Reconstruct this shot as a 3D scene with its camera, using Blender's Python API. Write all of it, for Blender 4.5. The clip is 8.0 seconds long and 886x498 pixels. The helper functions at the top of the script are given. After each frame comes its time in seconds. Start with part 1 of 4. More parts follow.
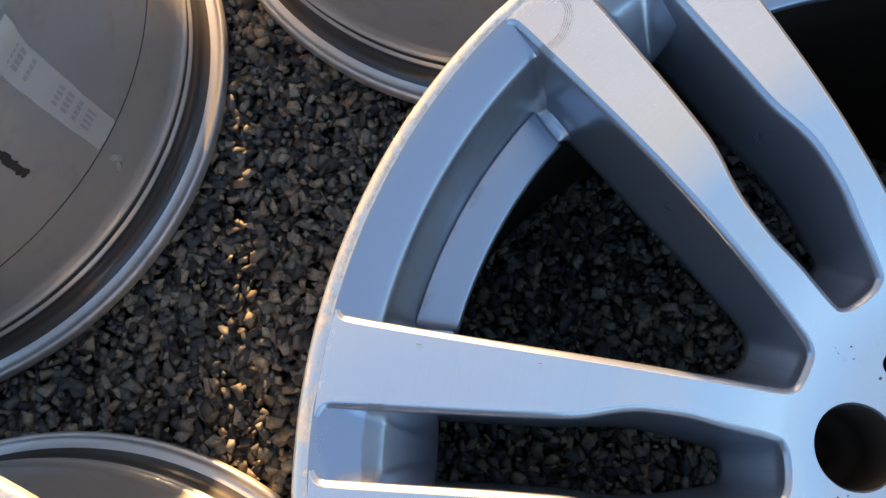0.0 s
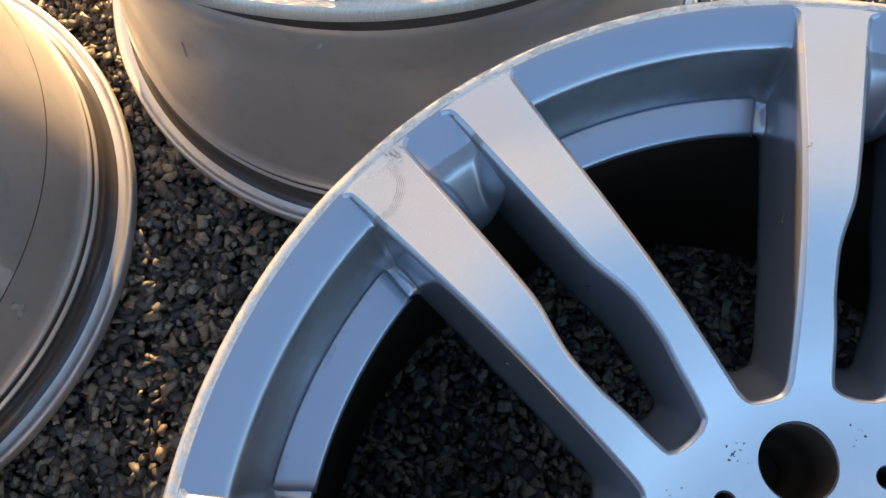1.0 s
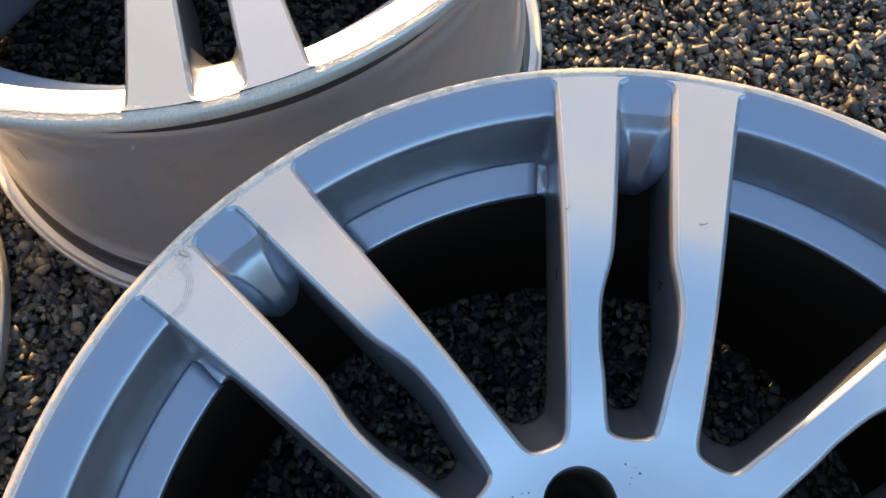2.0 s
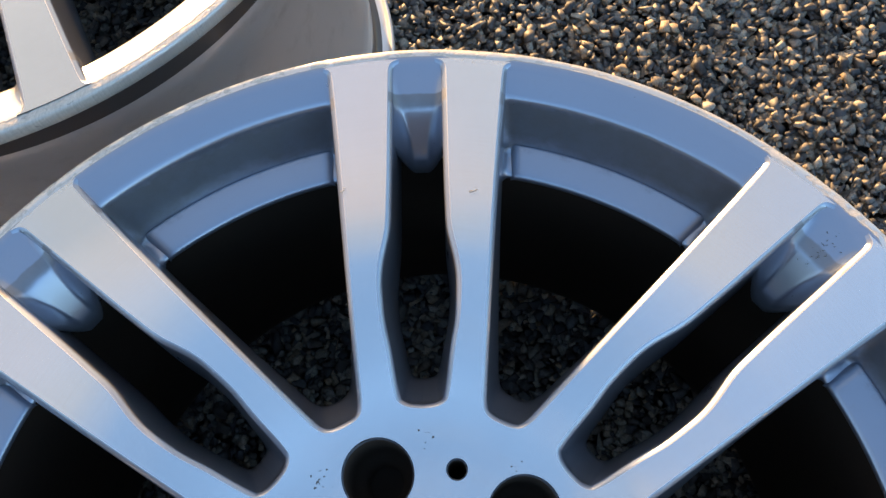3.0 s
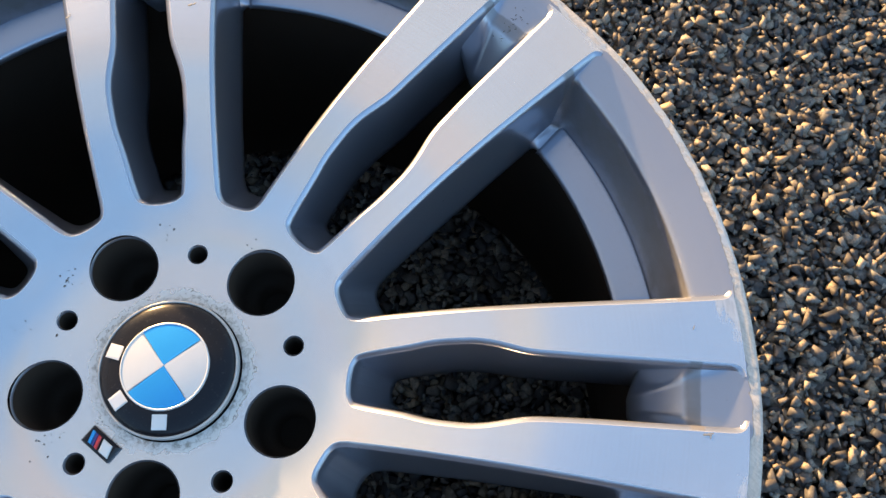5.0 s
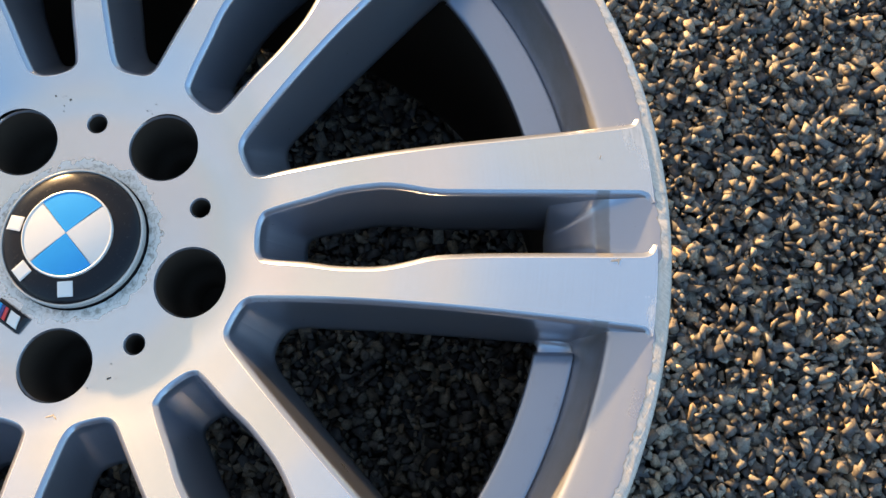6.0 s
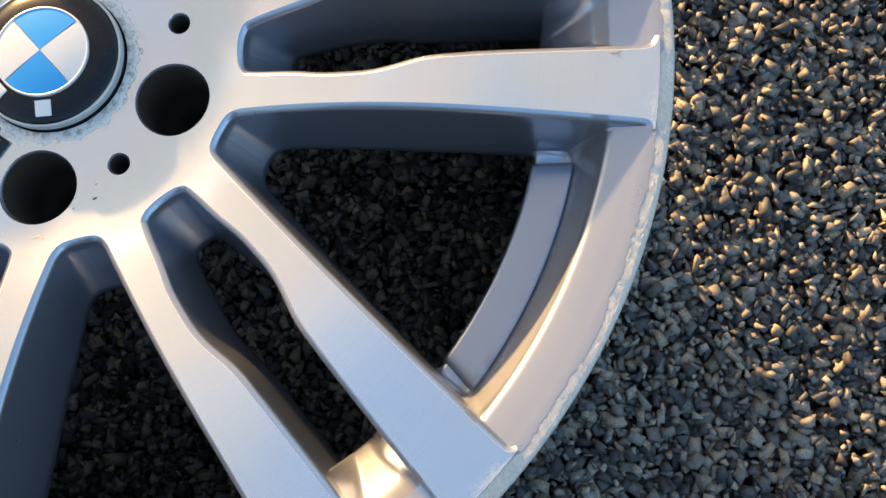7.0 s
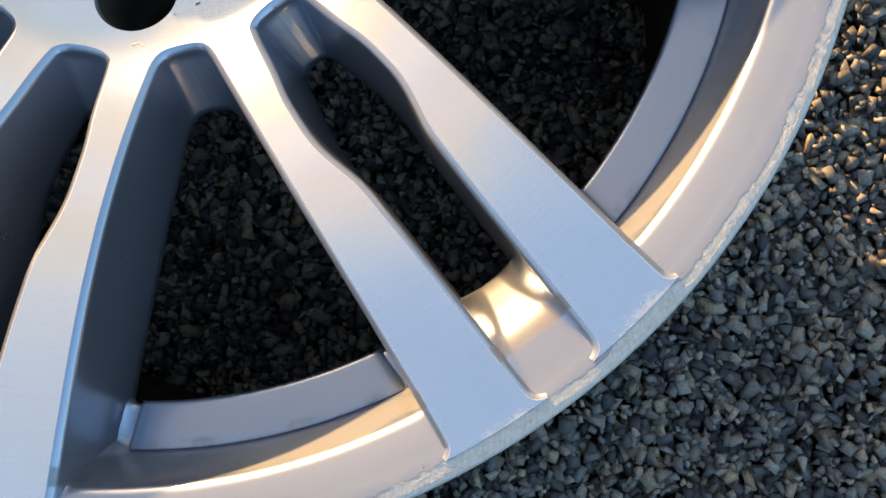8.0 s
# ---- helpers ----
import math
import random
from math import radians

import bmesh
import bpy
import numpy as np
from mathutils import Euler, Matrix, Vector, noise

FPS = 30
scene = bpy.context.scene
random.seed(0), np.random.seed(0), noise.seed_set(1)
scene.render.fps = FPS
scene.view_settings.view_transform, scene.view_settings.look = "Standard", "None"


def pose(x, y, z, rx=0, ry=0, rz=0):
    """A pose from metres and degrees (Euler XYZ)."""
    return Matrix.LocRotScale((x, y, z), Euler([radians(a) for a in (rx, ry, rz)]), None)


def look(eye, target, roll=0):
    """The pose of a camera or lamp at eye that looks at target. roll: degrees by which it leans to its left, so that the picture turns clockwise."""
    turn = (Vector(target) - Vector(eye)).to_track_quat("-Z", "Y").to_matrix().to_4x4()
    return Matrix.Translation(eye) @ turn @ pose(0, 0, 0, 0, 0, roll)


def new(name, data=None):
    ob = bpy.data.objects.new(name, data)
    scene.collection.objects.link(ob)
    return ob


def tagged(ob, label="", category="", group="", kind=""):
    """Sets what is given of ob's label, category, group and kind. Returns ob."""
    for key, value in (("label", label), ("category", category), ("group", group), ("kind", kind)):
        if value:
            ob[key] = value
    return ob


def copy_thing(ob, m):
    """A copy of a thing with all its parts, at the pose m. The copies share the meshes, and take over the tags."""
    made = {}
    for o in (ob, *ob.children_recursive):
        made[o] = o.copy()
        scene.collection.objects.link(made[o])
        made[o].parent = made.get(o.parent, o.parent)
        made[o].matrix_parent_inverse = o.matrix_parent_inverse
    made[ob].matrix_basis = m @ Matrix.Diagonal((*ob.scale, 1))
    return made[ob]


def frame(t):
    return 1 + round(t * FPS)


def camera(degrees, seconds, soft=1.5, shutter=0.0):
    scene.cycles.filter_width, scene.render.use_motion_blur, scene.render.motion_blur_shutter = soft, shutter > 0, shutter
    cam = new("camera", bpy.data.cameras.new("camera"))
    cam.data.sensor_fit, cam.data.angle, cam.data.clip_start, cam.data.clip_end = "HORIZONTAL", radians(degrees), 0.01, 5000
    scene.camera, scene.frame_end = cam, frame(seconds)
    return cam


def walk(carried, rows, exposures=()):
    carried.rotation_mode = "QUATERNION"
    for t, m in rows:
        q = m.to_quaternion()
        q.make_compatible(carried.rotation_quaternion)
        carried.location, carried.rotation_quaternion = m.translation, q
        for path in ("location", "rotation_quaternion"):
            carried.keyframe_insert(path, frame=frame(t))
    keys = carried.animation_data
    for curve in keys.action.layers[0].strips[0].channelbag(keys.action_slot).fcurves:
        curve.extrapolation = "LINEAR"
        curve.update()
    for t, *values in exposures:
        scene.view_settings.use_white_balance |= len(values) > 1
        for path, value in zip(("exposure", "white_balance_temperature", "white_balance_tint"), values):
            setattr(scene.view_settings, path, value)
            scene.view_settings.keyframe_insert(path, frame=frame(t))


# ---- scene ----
import itertools

cam = camera(57.56, 8.0)
ROWS = [
    (0.0, -0.1872, -0.0912, 0.6150, 14.316, 2.211, 28.933),
    (0.5, -0.1765, -0.0585, 0.6278, 16.378, 1.746, 27.305),
    (1.0, -0.1512, -0.0352, 0.6421, 19.152, 1.443, 25.226),
    (1.5, -0.1278, -0.0104, 0.6608, 19.754, 0.906, 22.232),
    (2.0, -0.0776, 0.0083, 0.6704, 21.348, 1.128, 18.881),
    (2.2, -0.0589, 0.0162, 0.6727, 21.711, 1.393, 17.515),
    (3.3, 0.0440, 0.0185, 0.6746, 21.604, 1.855, 10.039),
    (3.5, 0.0586, 0.0078, 0.6722, 21.512, 1.653, 9.110),
    (4.0, 0.0911, -0.0202, 0.6754, 20.802, 1.257, 7.487),
    (4.5, 0.1142, -0.0467, 0.6777, 20.255, 0.482, 5.862),
    (4.7, 0.1233, -0.0545, 0.6756, 20.123, 0.305, 5.114),
    (5.8, 0.1732, -0.1024, 0.6574, 17.016, 0.199, 1.072),
    (6.0, 0.1786, -0.1070, 0.6506, 15.658, 0.505, 0.363),
    (6.5, 0.1879, -0.1326, 0.6365, 12.952, 0.772, -0.688),
    (7.0, 0.1825, -0.1541, 0.6264, 10.201, 1.233, -1.253),
    (7.5, 0.1592, -0.1803, 0.6045, 7.900, 2.072, -0.617),
    (8.0, 0.1410, -0.1933, 0.5875, 5.639, 3.471, 0.556),
]
walk(cam, [(t, pose(x, y, z, rx, ry, rz)) for t, x, y, z, rx, ry, rz in ROWS],
     exposures=[(0.0, 3.27, 7450, 21), (2.2, 3.20, 7350, 20), (4.7, 3.22, 7300, 20), (6.2, 3.22, 7350, 17), (7.2, 3.22, 7400, 17), (8.0, 3.19, 7400, 17)])

# ---- light: a low evening sun and a clear sky ----
SUN_AZ, SUN_EL = 125.3, 5.8
sun_way = Vector((math.cos(radians(SUN_AZ)) * math.cos(radians(SUN_EL)),
                  math.sin(radians(SUN_AZ)) * math.cos(radians(SUN_EL)), math.sin(radians(SUN_EL))))
sun = new("sun", bpy.data.lights.new("sun", "SUN"))
sun.data.energy, sun.data.angle, sun.data.color = 2.4, radians(1.6), (1.0, 0.67, 0.31)
sun.matrix_world = look(sun_way * 20, (0, 0, 0))

world = bpy.data.worlds.new("evening_sky")
scene.world = world
world.use_nodes = True
wn = world.node_tree.nodes
sky = wn.new("ShaderNodeTexSky")
sky.sky_type, sky.sun_disc = "NISHITA", False
sky.sun_elevation, sky.sun_rotation = radians(SUN_EL), radians(90.0 - SUN_AZ)
sky.air_density, sky.dust_density, sky.ozone_density = 1.5, 0.2, 3.6
wn["Background"].inputs["Strength"].default_value = 0.15
# evening haze: thin drifting cloud everywhere, creamier towards the sun, clear blue overhead
grey, tint, veil = wn.new("ShaderNodeRGBToBW"), wn.new("ShaderNodeMix"), wn.new("ShaderNodeMix")
way, drift, facing = wn.new("ShaderNodeTexCoord"), wn.new("ShaderNodeTexNoise"), wn.new("ShaderNodeVectorMath")
thick, glow, total = wn.new("ShaderNodeMapRange"), wn.new("ShaderNodeMapRange"), wn.new("ShaderNodeMath")
even, broken, ragged = wn.new("ShaderNodeMath"), wn.new("ShaderNodeMapRange"), wn.new("ShaderNodeMath")
ragged.operation = "MULTIPLY"
broken.inputs["From Min"].default_value, broken.inputs["From Max"].default_value = 0.36, 0.60
broken.inputs["To Min"].default_value = 0.78
even.operation, even.inputs[1].default_value = "POWER", 0.08
tint.data_type = veil.data_type = "RGBA"
tint.blend_type, tint.inputs[0].default_value = "MULTIPLY", 1.0
blush, hue = wn.new("ShaderNodeTexNoise"), wn.new("ShaderNodeMix")
blush.inputs["Scale"].default_value, blush.inputs["Detail"].default_value = 2.6, 2.0
hue.data_type, hue.inputs[6].default_value, hue.inputs[7].default_value = "RGBA", (0.542, 0.632, 0.668, 1), (0.622, 0.622, 0.675, 1)
blend = wn.new("ShaderNodeMapRange")
blend.inputs["From Min"].default_value, blend.inputs["From Max"].default_value = 0.42, 0.62
drift.inputs["Scale"].default_value, drift.inputs["Detail"].default_value = 4.2, 5.0
facing.operation, facing.inputs[1].default_value = "DOT_PRODUCT", sun_way
thick.inputs["From Min"].default_value, thick.inputs["From Max"].default_value = 0.47, 0.66
thick.inputs["To Max"].default_value = 0.62
glow.interpolation_type = "SMOOTHSTEP"
glow.inputs["From Min"].default_value, glow.inputs["From Max"].default_value = 0.12, 0.58
# a bright warm aureole round the sun itself
halo, lit = wn.new("ShaderNodeMapRange"), wn.new("ShaderNodeMix")
halo.interpolation_type = "SMOOTHSTEP"
halo.inputs["From Min"].default_value, halo.inputs["From Max"].default_value = 0.90, 1.0
lit.data_type, lit.inputs[7].default_value = "RGBA", (5.2, 4.1, 2.7, 1)
# the far side of the sky, away from the sun, is clear
clear, thinned = wn.new("ShaderNodeMapRange"), wn.new("ShaderNodeMath")
clear.inputs["From Min"].default_value, clear.inputs["From Max"].default_value = -0.35, 0.10
thinned.operation = "MULTIPLY"
total.operation, total.use_clamp = "ADD", True
for a, b in ((way.outputs["Generated"], blush.inputs["Vector"]), (blush.outputs["Fac"], blend.inputs["Value"]),
             (blend.outputs["Result"], hue.inputs[0]), (hue.outputs[2], tint.inputs[7]), (way.outputs["Generated"], drift.inputs["Vector"]), (drift.outputs["Fac"], thick.inputs["Value"]),
             (way.outputs["Generated"], facing.inputs[0]), (facing.outputs["Value"], glow.inputs["Value"]),
             (facing.outputs["Value"], clear.inputs["Value"]),
             (thick.outputs["Result"], thinned.inputs[0]), (clear.outputs["Result"], thinned.inputs[1]), (thinned.outputs[0], total.inputs[0]), (drift.outputs["Fac"], broken.inputs["Value"]), (broken.outputs["Result"], ragged.inputs[0]),
             (glow.outputs["Result"], ragged.inputs[1]), (ragged.outputs[0], total.inputs[1]),
             (sky.outputs["Color"], grey.inputs["Color"]), (grey.outputs["Val"], even.inputs[0]), (even.outputs[0], tint.inputs[6]),
             (total.outputs[0], veil.inputs[0]), (sky.outputs["Color"], veil.inputs[6]), (tint.outputs[2], veil.inputs[7]),
             (facing.outputs["Value"], halo.inputs["Value"]), (halo.outputs["Result"], lit.inputs[0]), (veil.outputs[2], lit.inputs[6]),
             (lit.outputs[2], wn["Background"].inputs["Color"])):
    world.node_tree.links.new(a, b)


# ---- materials ----
MAIN = new("alloy_wheel")          # the wheel in the middle; marks of its own are placed in its frame
MAIN.matrix_basis = pose(0, 0, 0.283)


class Mat:
    """A small helper round a node material."""

    def __init__(self, name):
        self.m = bpy.data.materials.new(name)
        self.m.use_nodes = True
        self.n, self.l = self.m.node_tree.nodes, self.m.node_tree.links
        self.b = self.n["Principled BSDF"]

    def set(self, **kw):
        for k, v in kw.items():
            self.b.inputs[k.replace("_", " ")].default_value = v
        return self


    def noise(self, scale, detail=4.0, rough=0.55, coord=None, dist=0.0):
        node = self.n.new("ShaderNodeTexNoise")
        node.inputs["Scale"].default_value = scale
        node.inputs["Detail"].default_value = detail
        node.inputs["Roughness"].default_value = rough
        node.inputs["Distortion"].default_value = dist
        self.l.new(coord if coord else self.coord(), node.inputs["Vector"])
        return node.outputs["Fac"]

    def coord(self):
        if "co" not in self.n:
            t = self.n.new("ShaderNodeTexCoord")
            t.name = "co"
        return self.n["co"].outputs["Object"]

    def main(self):
        """Coordinates in the frame of the middle wheel."""
        if "mw" not in self.n:
            t = self.n.new("ShaderNodeTexCoord")
            t.name, t.object = "mw", MAIN
        return self.n["mw"].outputs["Object"]

    def away(self, x, y, z):
        """Distance from a place on the middle wheel."""
        d = self.n.new("ShaderNodeVectorMath")
        d.operation = "DISTANCE"
        self.l.new(self.main(), d.inputs[0])
        d.inputs[1].default_value = (x, y, z)
        return d.outputs["Value"]

    def shifted(self):
        """Object coordinates moved by each object's own random value."""
        info = self.n.new("ShaderNodeObjectInfo")
        mul = self.math("MULTIPLY", info.outputs["Random"], 7.0)
        add = self.n.new("ShaderNodeVectorMath")
        add.operation = "ADD"
        self.l.new(self.coord(), add.inputs[0])
        self.l.new(mul, add.inputs[1])
        return add.outputs[0]

    def math(self, op, a, b=None, clamp=False):
        node = self.n.new("ShaderNodeMath")
        node.operation, node.use_clamp = op, clamp
        for i, v in enumerate((a, b)):
            if v is None:
                continue
            if isinstance(v, (int, float)):
                node.inputs[i].default_value = v
            else:
                self.l.new(v, node.inputs[i])
        return node.outputs[0]

    def ramp(self, fac, stops):
        node = self.n.new("ShaderNodeValToRGB")
        el = node.color_ramp.elements
        while len(el) < len(stops):
            el.new(0.5)
        for e, (p, c) in zip(el, stops):
            e.position = p
            e.color = (c, c, c, 1) if isinstance(c, (int, float)) else (*c, 1)
        self.l.new(fac, node.inputs["Fac"])
        return node.outputs["Color"]

    def mix(self, fac, a, b):
        node = self.n.new("ShaderNodeMix")
        node.data_type = "RGBA"
        for i, v in ((0, fac), (6, a), (7, b)):
            if isinstance(v, (int, float)):
                node.inputs[i].default_value = v
            elif isinstance(v, tuple):
                node.inputs[i].default_value = (*v, 1)
            else:
                self.l.new(v, node.inputs[i])
        return node.outputs[2]

    def bump(self, height, strength, distance):
        node = self.n.new("ShaderNodeBump")
        node.inputs["Strength"].default_value, node.inputs["Distance"].default_value = strength, distance
        self.l.new(height, node.inputs["Height"])
        self.l.new(node.outputs["Normal"], self.b.inputs["Normal"])
        return self

    def to(self, socket, name):
        self.l.new(socket, self.b.inputs[name])
        return self

    def radius(self):
        """Distance from the object's own upright axis."""
        sep = self.n.new("ShaderNodeSeparateXYZ")
        self.l.new(self.coord(), sep.inputs[0])
        xx = self.math("MULTIPLY", sep.outputs[0], sep.outputs[0])
        yy = self.math("MULTIPLY", sep.outputs[1], sep.outputs[1])
        return self.math("SQRT", self.math("ADD", xx, yy))


def radial_tangent(m):
    """Tangent that points away from the wheel's axis: the lathe's grooves run round it."""
    flat = m.n.new("ShaderNodeVectorMath")
    flat.operation = "MULTIPLY"
    flat.inputs[1].default_value = (1, 1, 0)
    m.l.new(m.coord(), flat.inputs[0])
    unit = m.n.new("ShaderNodeVectorMath")
    unit.operation = "NORMALIZE"
    m.l.new(flat.outputs[0], unit.inputs[0])
    turn = m.n.new("ShaderNodeVectorTransform")
    turn.vector_type, turn.convert_from, turn.convert_to = "VECTOR", "OBJECT", "WORLD"
    m.l.new(unit.outputs[0], turn.inputs[0])
    m.l.new(turn.outputs[0], m.b.inputs["Tangent"])


def arc_scratches(m):
    """Curved rub marks near the outer end of one spoke, as broken thin arcs."""
    d = m.away(-0.2527, 0.0761, 0.0287)
    wave = m.math("ADD", d, m.math("MULTIPLY", m.math("SUBTRACT", m.noise(70.0, 3.0), 0.5), 0.003))
    lines = m.ramp(m.math("SINE", m.math("MULTIPLY", wave, 7000.0)), [(0.35, 0.0), (0.8, 1.0)])
    band = m.ramp(m.math("MULTIPLY", wave, 50.0), [(0.73, 0.0), (0.77, 1.0), (0.92, 1.0), (0.97, 0.0)])
    side = m.ramp(m.math("MULTIPLY", m.away(-0.2362, 0.0806, 0.0287), 50.0), [(0.62, 1.0), (0.80, 0.0)])
    patchy = m.ramp(m.noise(210.0, 4.0, 0.7), [(0.38, 0.15), (0.6, 1.0)])
    return m.math("MULTIPLY", m.math("MULTIPLY", m.math("MULTIPLY", lines, band), m.math("MULTIPLY", side, patchy)), 0.95)


def kerb_spots(m):
    """Places on the middle wheel where the kerb has reached farthest in."""
    total = None
    for x, y, size, amount in ((0.258, 0.0435, 0.022, 0.013), (-0.245, 0.105, 0.026, 0.007), (-0.2525, 0.086, 0.020, 0.006), (-0.215, 0.166, 0.026, 0.006),
                               (0.192, -0.187, 0.03, 0.005), (0.150, -0.226, 0.03, 0.005), (0.259, -0.040, 0.016, 0.006)):
        near = m.math("SUBTRACT", 1.0, m.math("DIVIDE", m.away(x, y, 0.0287), size), True)
        near = m.math("MULTIPLY", near, amount)
        total = near if total is None else m.math("ADD", total, near)
    return total


def machined_material():
    m = Mat("machined_aluminium")
    m.set(Metallic=1.0, Anisotropic=0.70, Coat_Weight=0.2, Coat_Roughness=0.10)
    radial_tangent(m)
    r = m.radius()
    comb = m.n.new("ShaderNodeCombineXYZ")
    m.l.new(r, comb.inputs[0])
    rings = m.noise(2600.0, 2.0, 0.5, comb.outputs[0])
    cloud = m.noise(9.0, 5.0, 0.6)
    pits = m.ramp(m.noise(420.0, 3.0, 0.6), [(0.735, 0.0), (0.765, 1.0)])
    where = m.ramp(m.noise(26.0, 2.0, 0.5), [(0.52, 0.0), (0.62, 1.0)])
    near = m.ramp(m.math("MULTIPLY", r, 4.0), [(0.30, 1.0), (0.42, 0.12)])
    dirt = m.math("MULTIPLY", m.math("MULTIPLY", pits, where), near)
    # pale corrosion crust round the cap, with crawling brown outlines
    creep = m.math("ADD", r, m.math("MULTIPLY", m.math("SUBTRACT", m.noise(105.0, 3.5, 0.62), 0.5), 0.016))
    creep = m.math("MULTIPLY", m.math("SUBTRACT", creep, 0.034), 100.0)
    patchy = m.ramp(m.noise(38.0, 2.0), [(0.36, 0.15), (0.55, 1.0)])
    bloom = m.math("MULTIPLY", m.ramp(creep, [(0.58, 1.0), (0.64, 0.0)]), m.ramp(m.noise(38.0, 2.0), [(0.34, 0.35), (0.5, 1.0)]))
    lace = m.ramp(creep, [(0.30, 0.0), (0.34, 0.9), (0.38, 0.0), (0.58, 0.0), (0.615, 1.0), (0.65, 0.0), (0.78, 0.0), (0.80, 0.6), (0.82, 0.0)])
    lace = m.math("MULTIPLY", lace, patchy)
    base = m.mix(m.ramp(cloud, [(0.35, 0.0), (0.65, 1.0)]), (0.575, 0.58, 0.59), (0.635, 0.64, 0.645))
    # faint lathe rings
    ringed = m.n.new("ShaderNodeCombineXYZ")
    m.l.new(m.math("MULTIPLY", r, 900.0), ringed.inputs[0])
    base = m.mix(m.math("MULTIPLY", m.ramp(m.noise(1.0, 3.0, 0.7, ringed.outputs[0]), [(0.42, 0.0), (0.62, 1.0)]), 0.16), base, (0.44, 0.435, 0.44))
    base = m.mix(m.math("MULTIPLY", bloom, 0.45), base, m.mix(m.noise(420.0, 4.0, 0.7), (0.44, 0.41, 0.35), (0.66, 0.63, 0.56)))
    base = m.mix(m.math("MULTIPLY", lace, 0.75), base, (0.19, 0.155, 0.11))
    grains = m.math("MULTIPLY", m.ramp(creep, [(0.22, 1.0), (0.46, 0.0)]), m.ramp(m.noise(300.0, 5.0, 0.75), [(0.47, 0.0), (0.60, 1.0)]))
    base = m.mix(m.math("MULTIPLY", grains, 0.7), base, (0.12, 0.105, 0.075))
    # scuffs that reach in from the lip over the spoke ends
    co = m.shifted()
    reach = m.math("ADD", m.math("MULTIPLY", m.math("SUBTRACT", m.noise(11.0, 3.0, 0.6, co), 0.58), 0.024),
                   m.math("MULTIPLY", m.math("SUBTRACT", m.noise(190.0, 6.0, 0.7, co), 0.5), 0.012))
    split = m.n.new("ShaderNodeSeparateXYZ")
    m.l.new(m.coord(), split.inputs[0])
    along = m.n.new("ShaderNodeCombineXYZ")
    m.l.new(m.math("MULTIPLY", r, 620.0), along.inputs[0])
    m.l.new(m.math("MULTIPLY", m.math("ARCTAN2", split.outputs[1], split.outputs[0]), 34.0), along.inputs[1])
    streak = m.noise(1.0, 4.0, 0.65, along.outputs[0], 0.8)
    reach = m.math("ADD", reach, m.math("ADD", kerb_spots(m), m.math("MULTIPLY", m.math("SUBTRACT", streak, 0.5), 0.016)))
    scuff = m.ramp(m.math("MULTIPLY", m.math("SUBTRACT", m.math("ADD", r, reach), 0.2672), 260.0), [(0.0, 0.0), (1.0, 1.0)])
    base = m.mix(m.math("MULTIPLY", scuff, 0.38), base, m.mix(m.ramp(streak, [(0.38, 0.0), (0.62, 1.0)]), (0.30, 0.27, 0.225), (0.62, 0.58, 0.51)))
    base = m.mix(arc_scratches(m), base, (0.13, 0.125, 0.12))
    base = m.mix(dirt, base, (0.05, 0.04, 0.035))
    m.to(base, "Base Color")
    m.to(m.math("SUBTRACT", 0.80, m.math("MAXIMUM", m.math("MULTIPLY", m.math("MAXIMUM", dirt, bloom), 0.7), m.math("MULTIPLY", scuff, 0.25))), "Metallic")
    rough = m.math("ADD", m.math("MULTIPLY", cloud, 0.06), m.math("MULTIPLY", rings, 0.03))
    m.to(m.math("ADD", m.math("ADD", rough, 0.09), m.math("MULTIPLY", m.math("MAXIMUM", m.math("MAXIMUM", dirt, bloom), m.math("MULTIPLY", scuff, 0.4)), 0.3)), "Roughness")
    return m.m


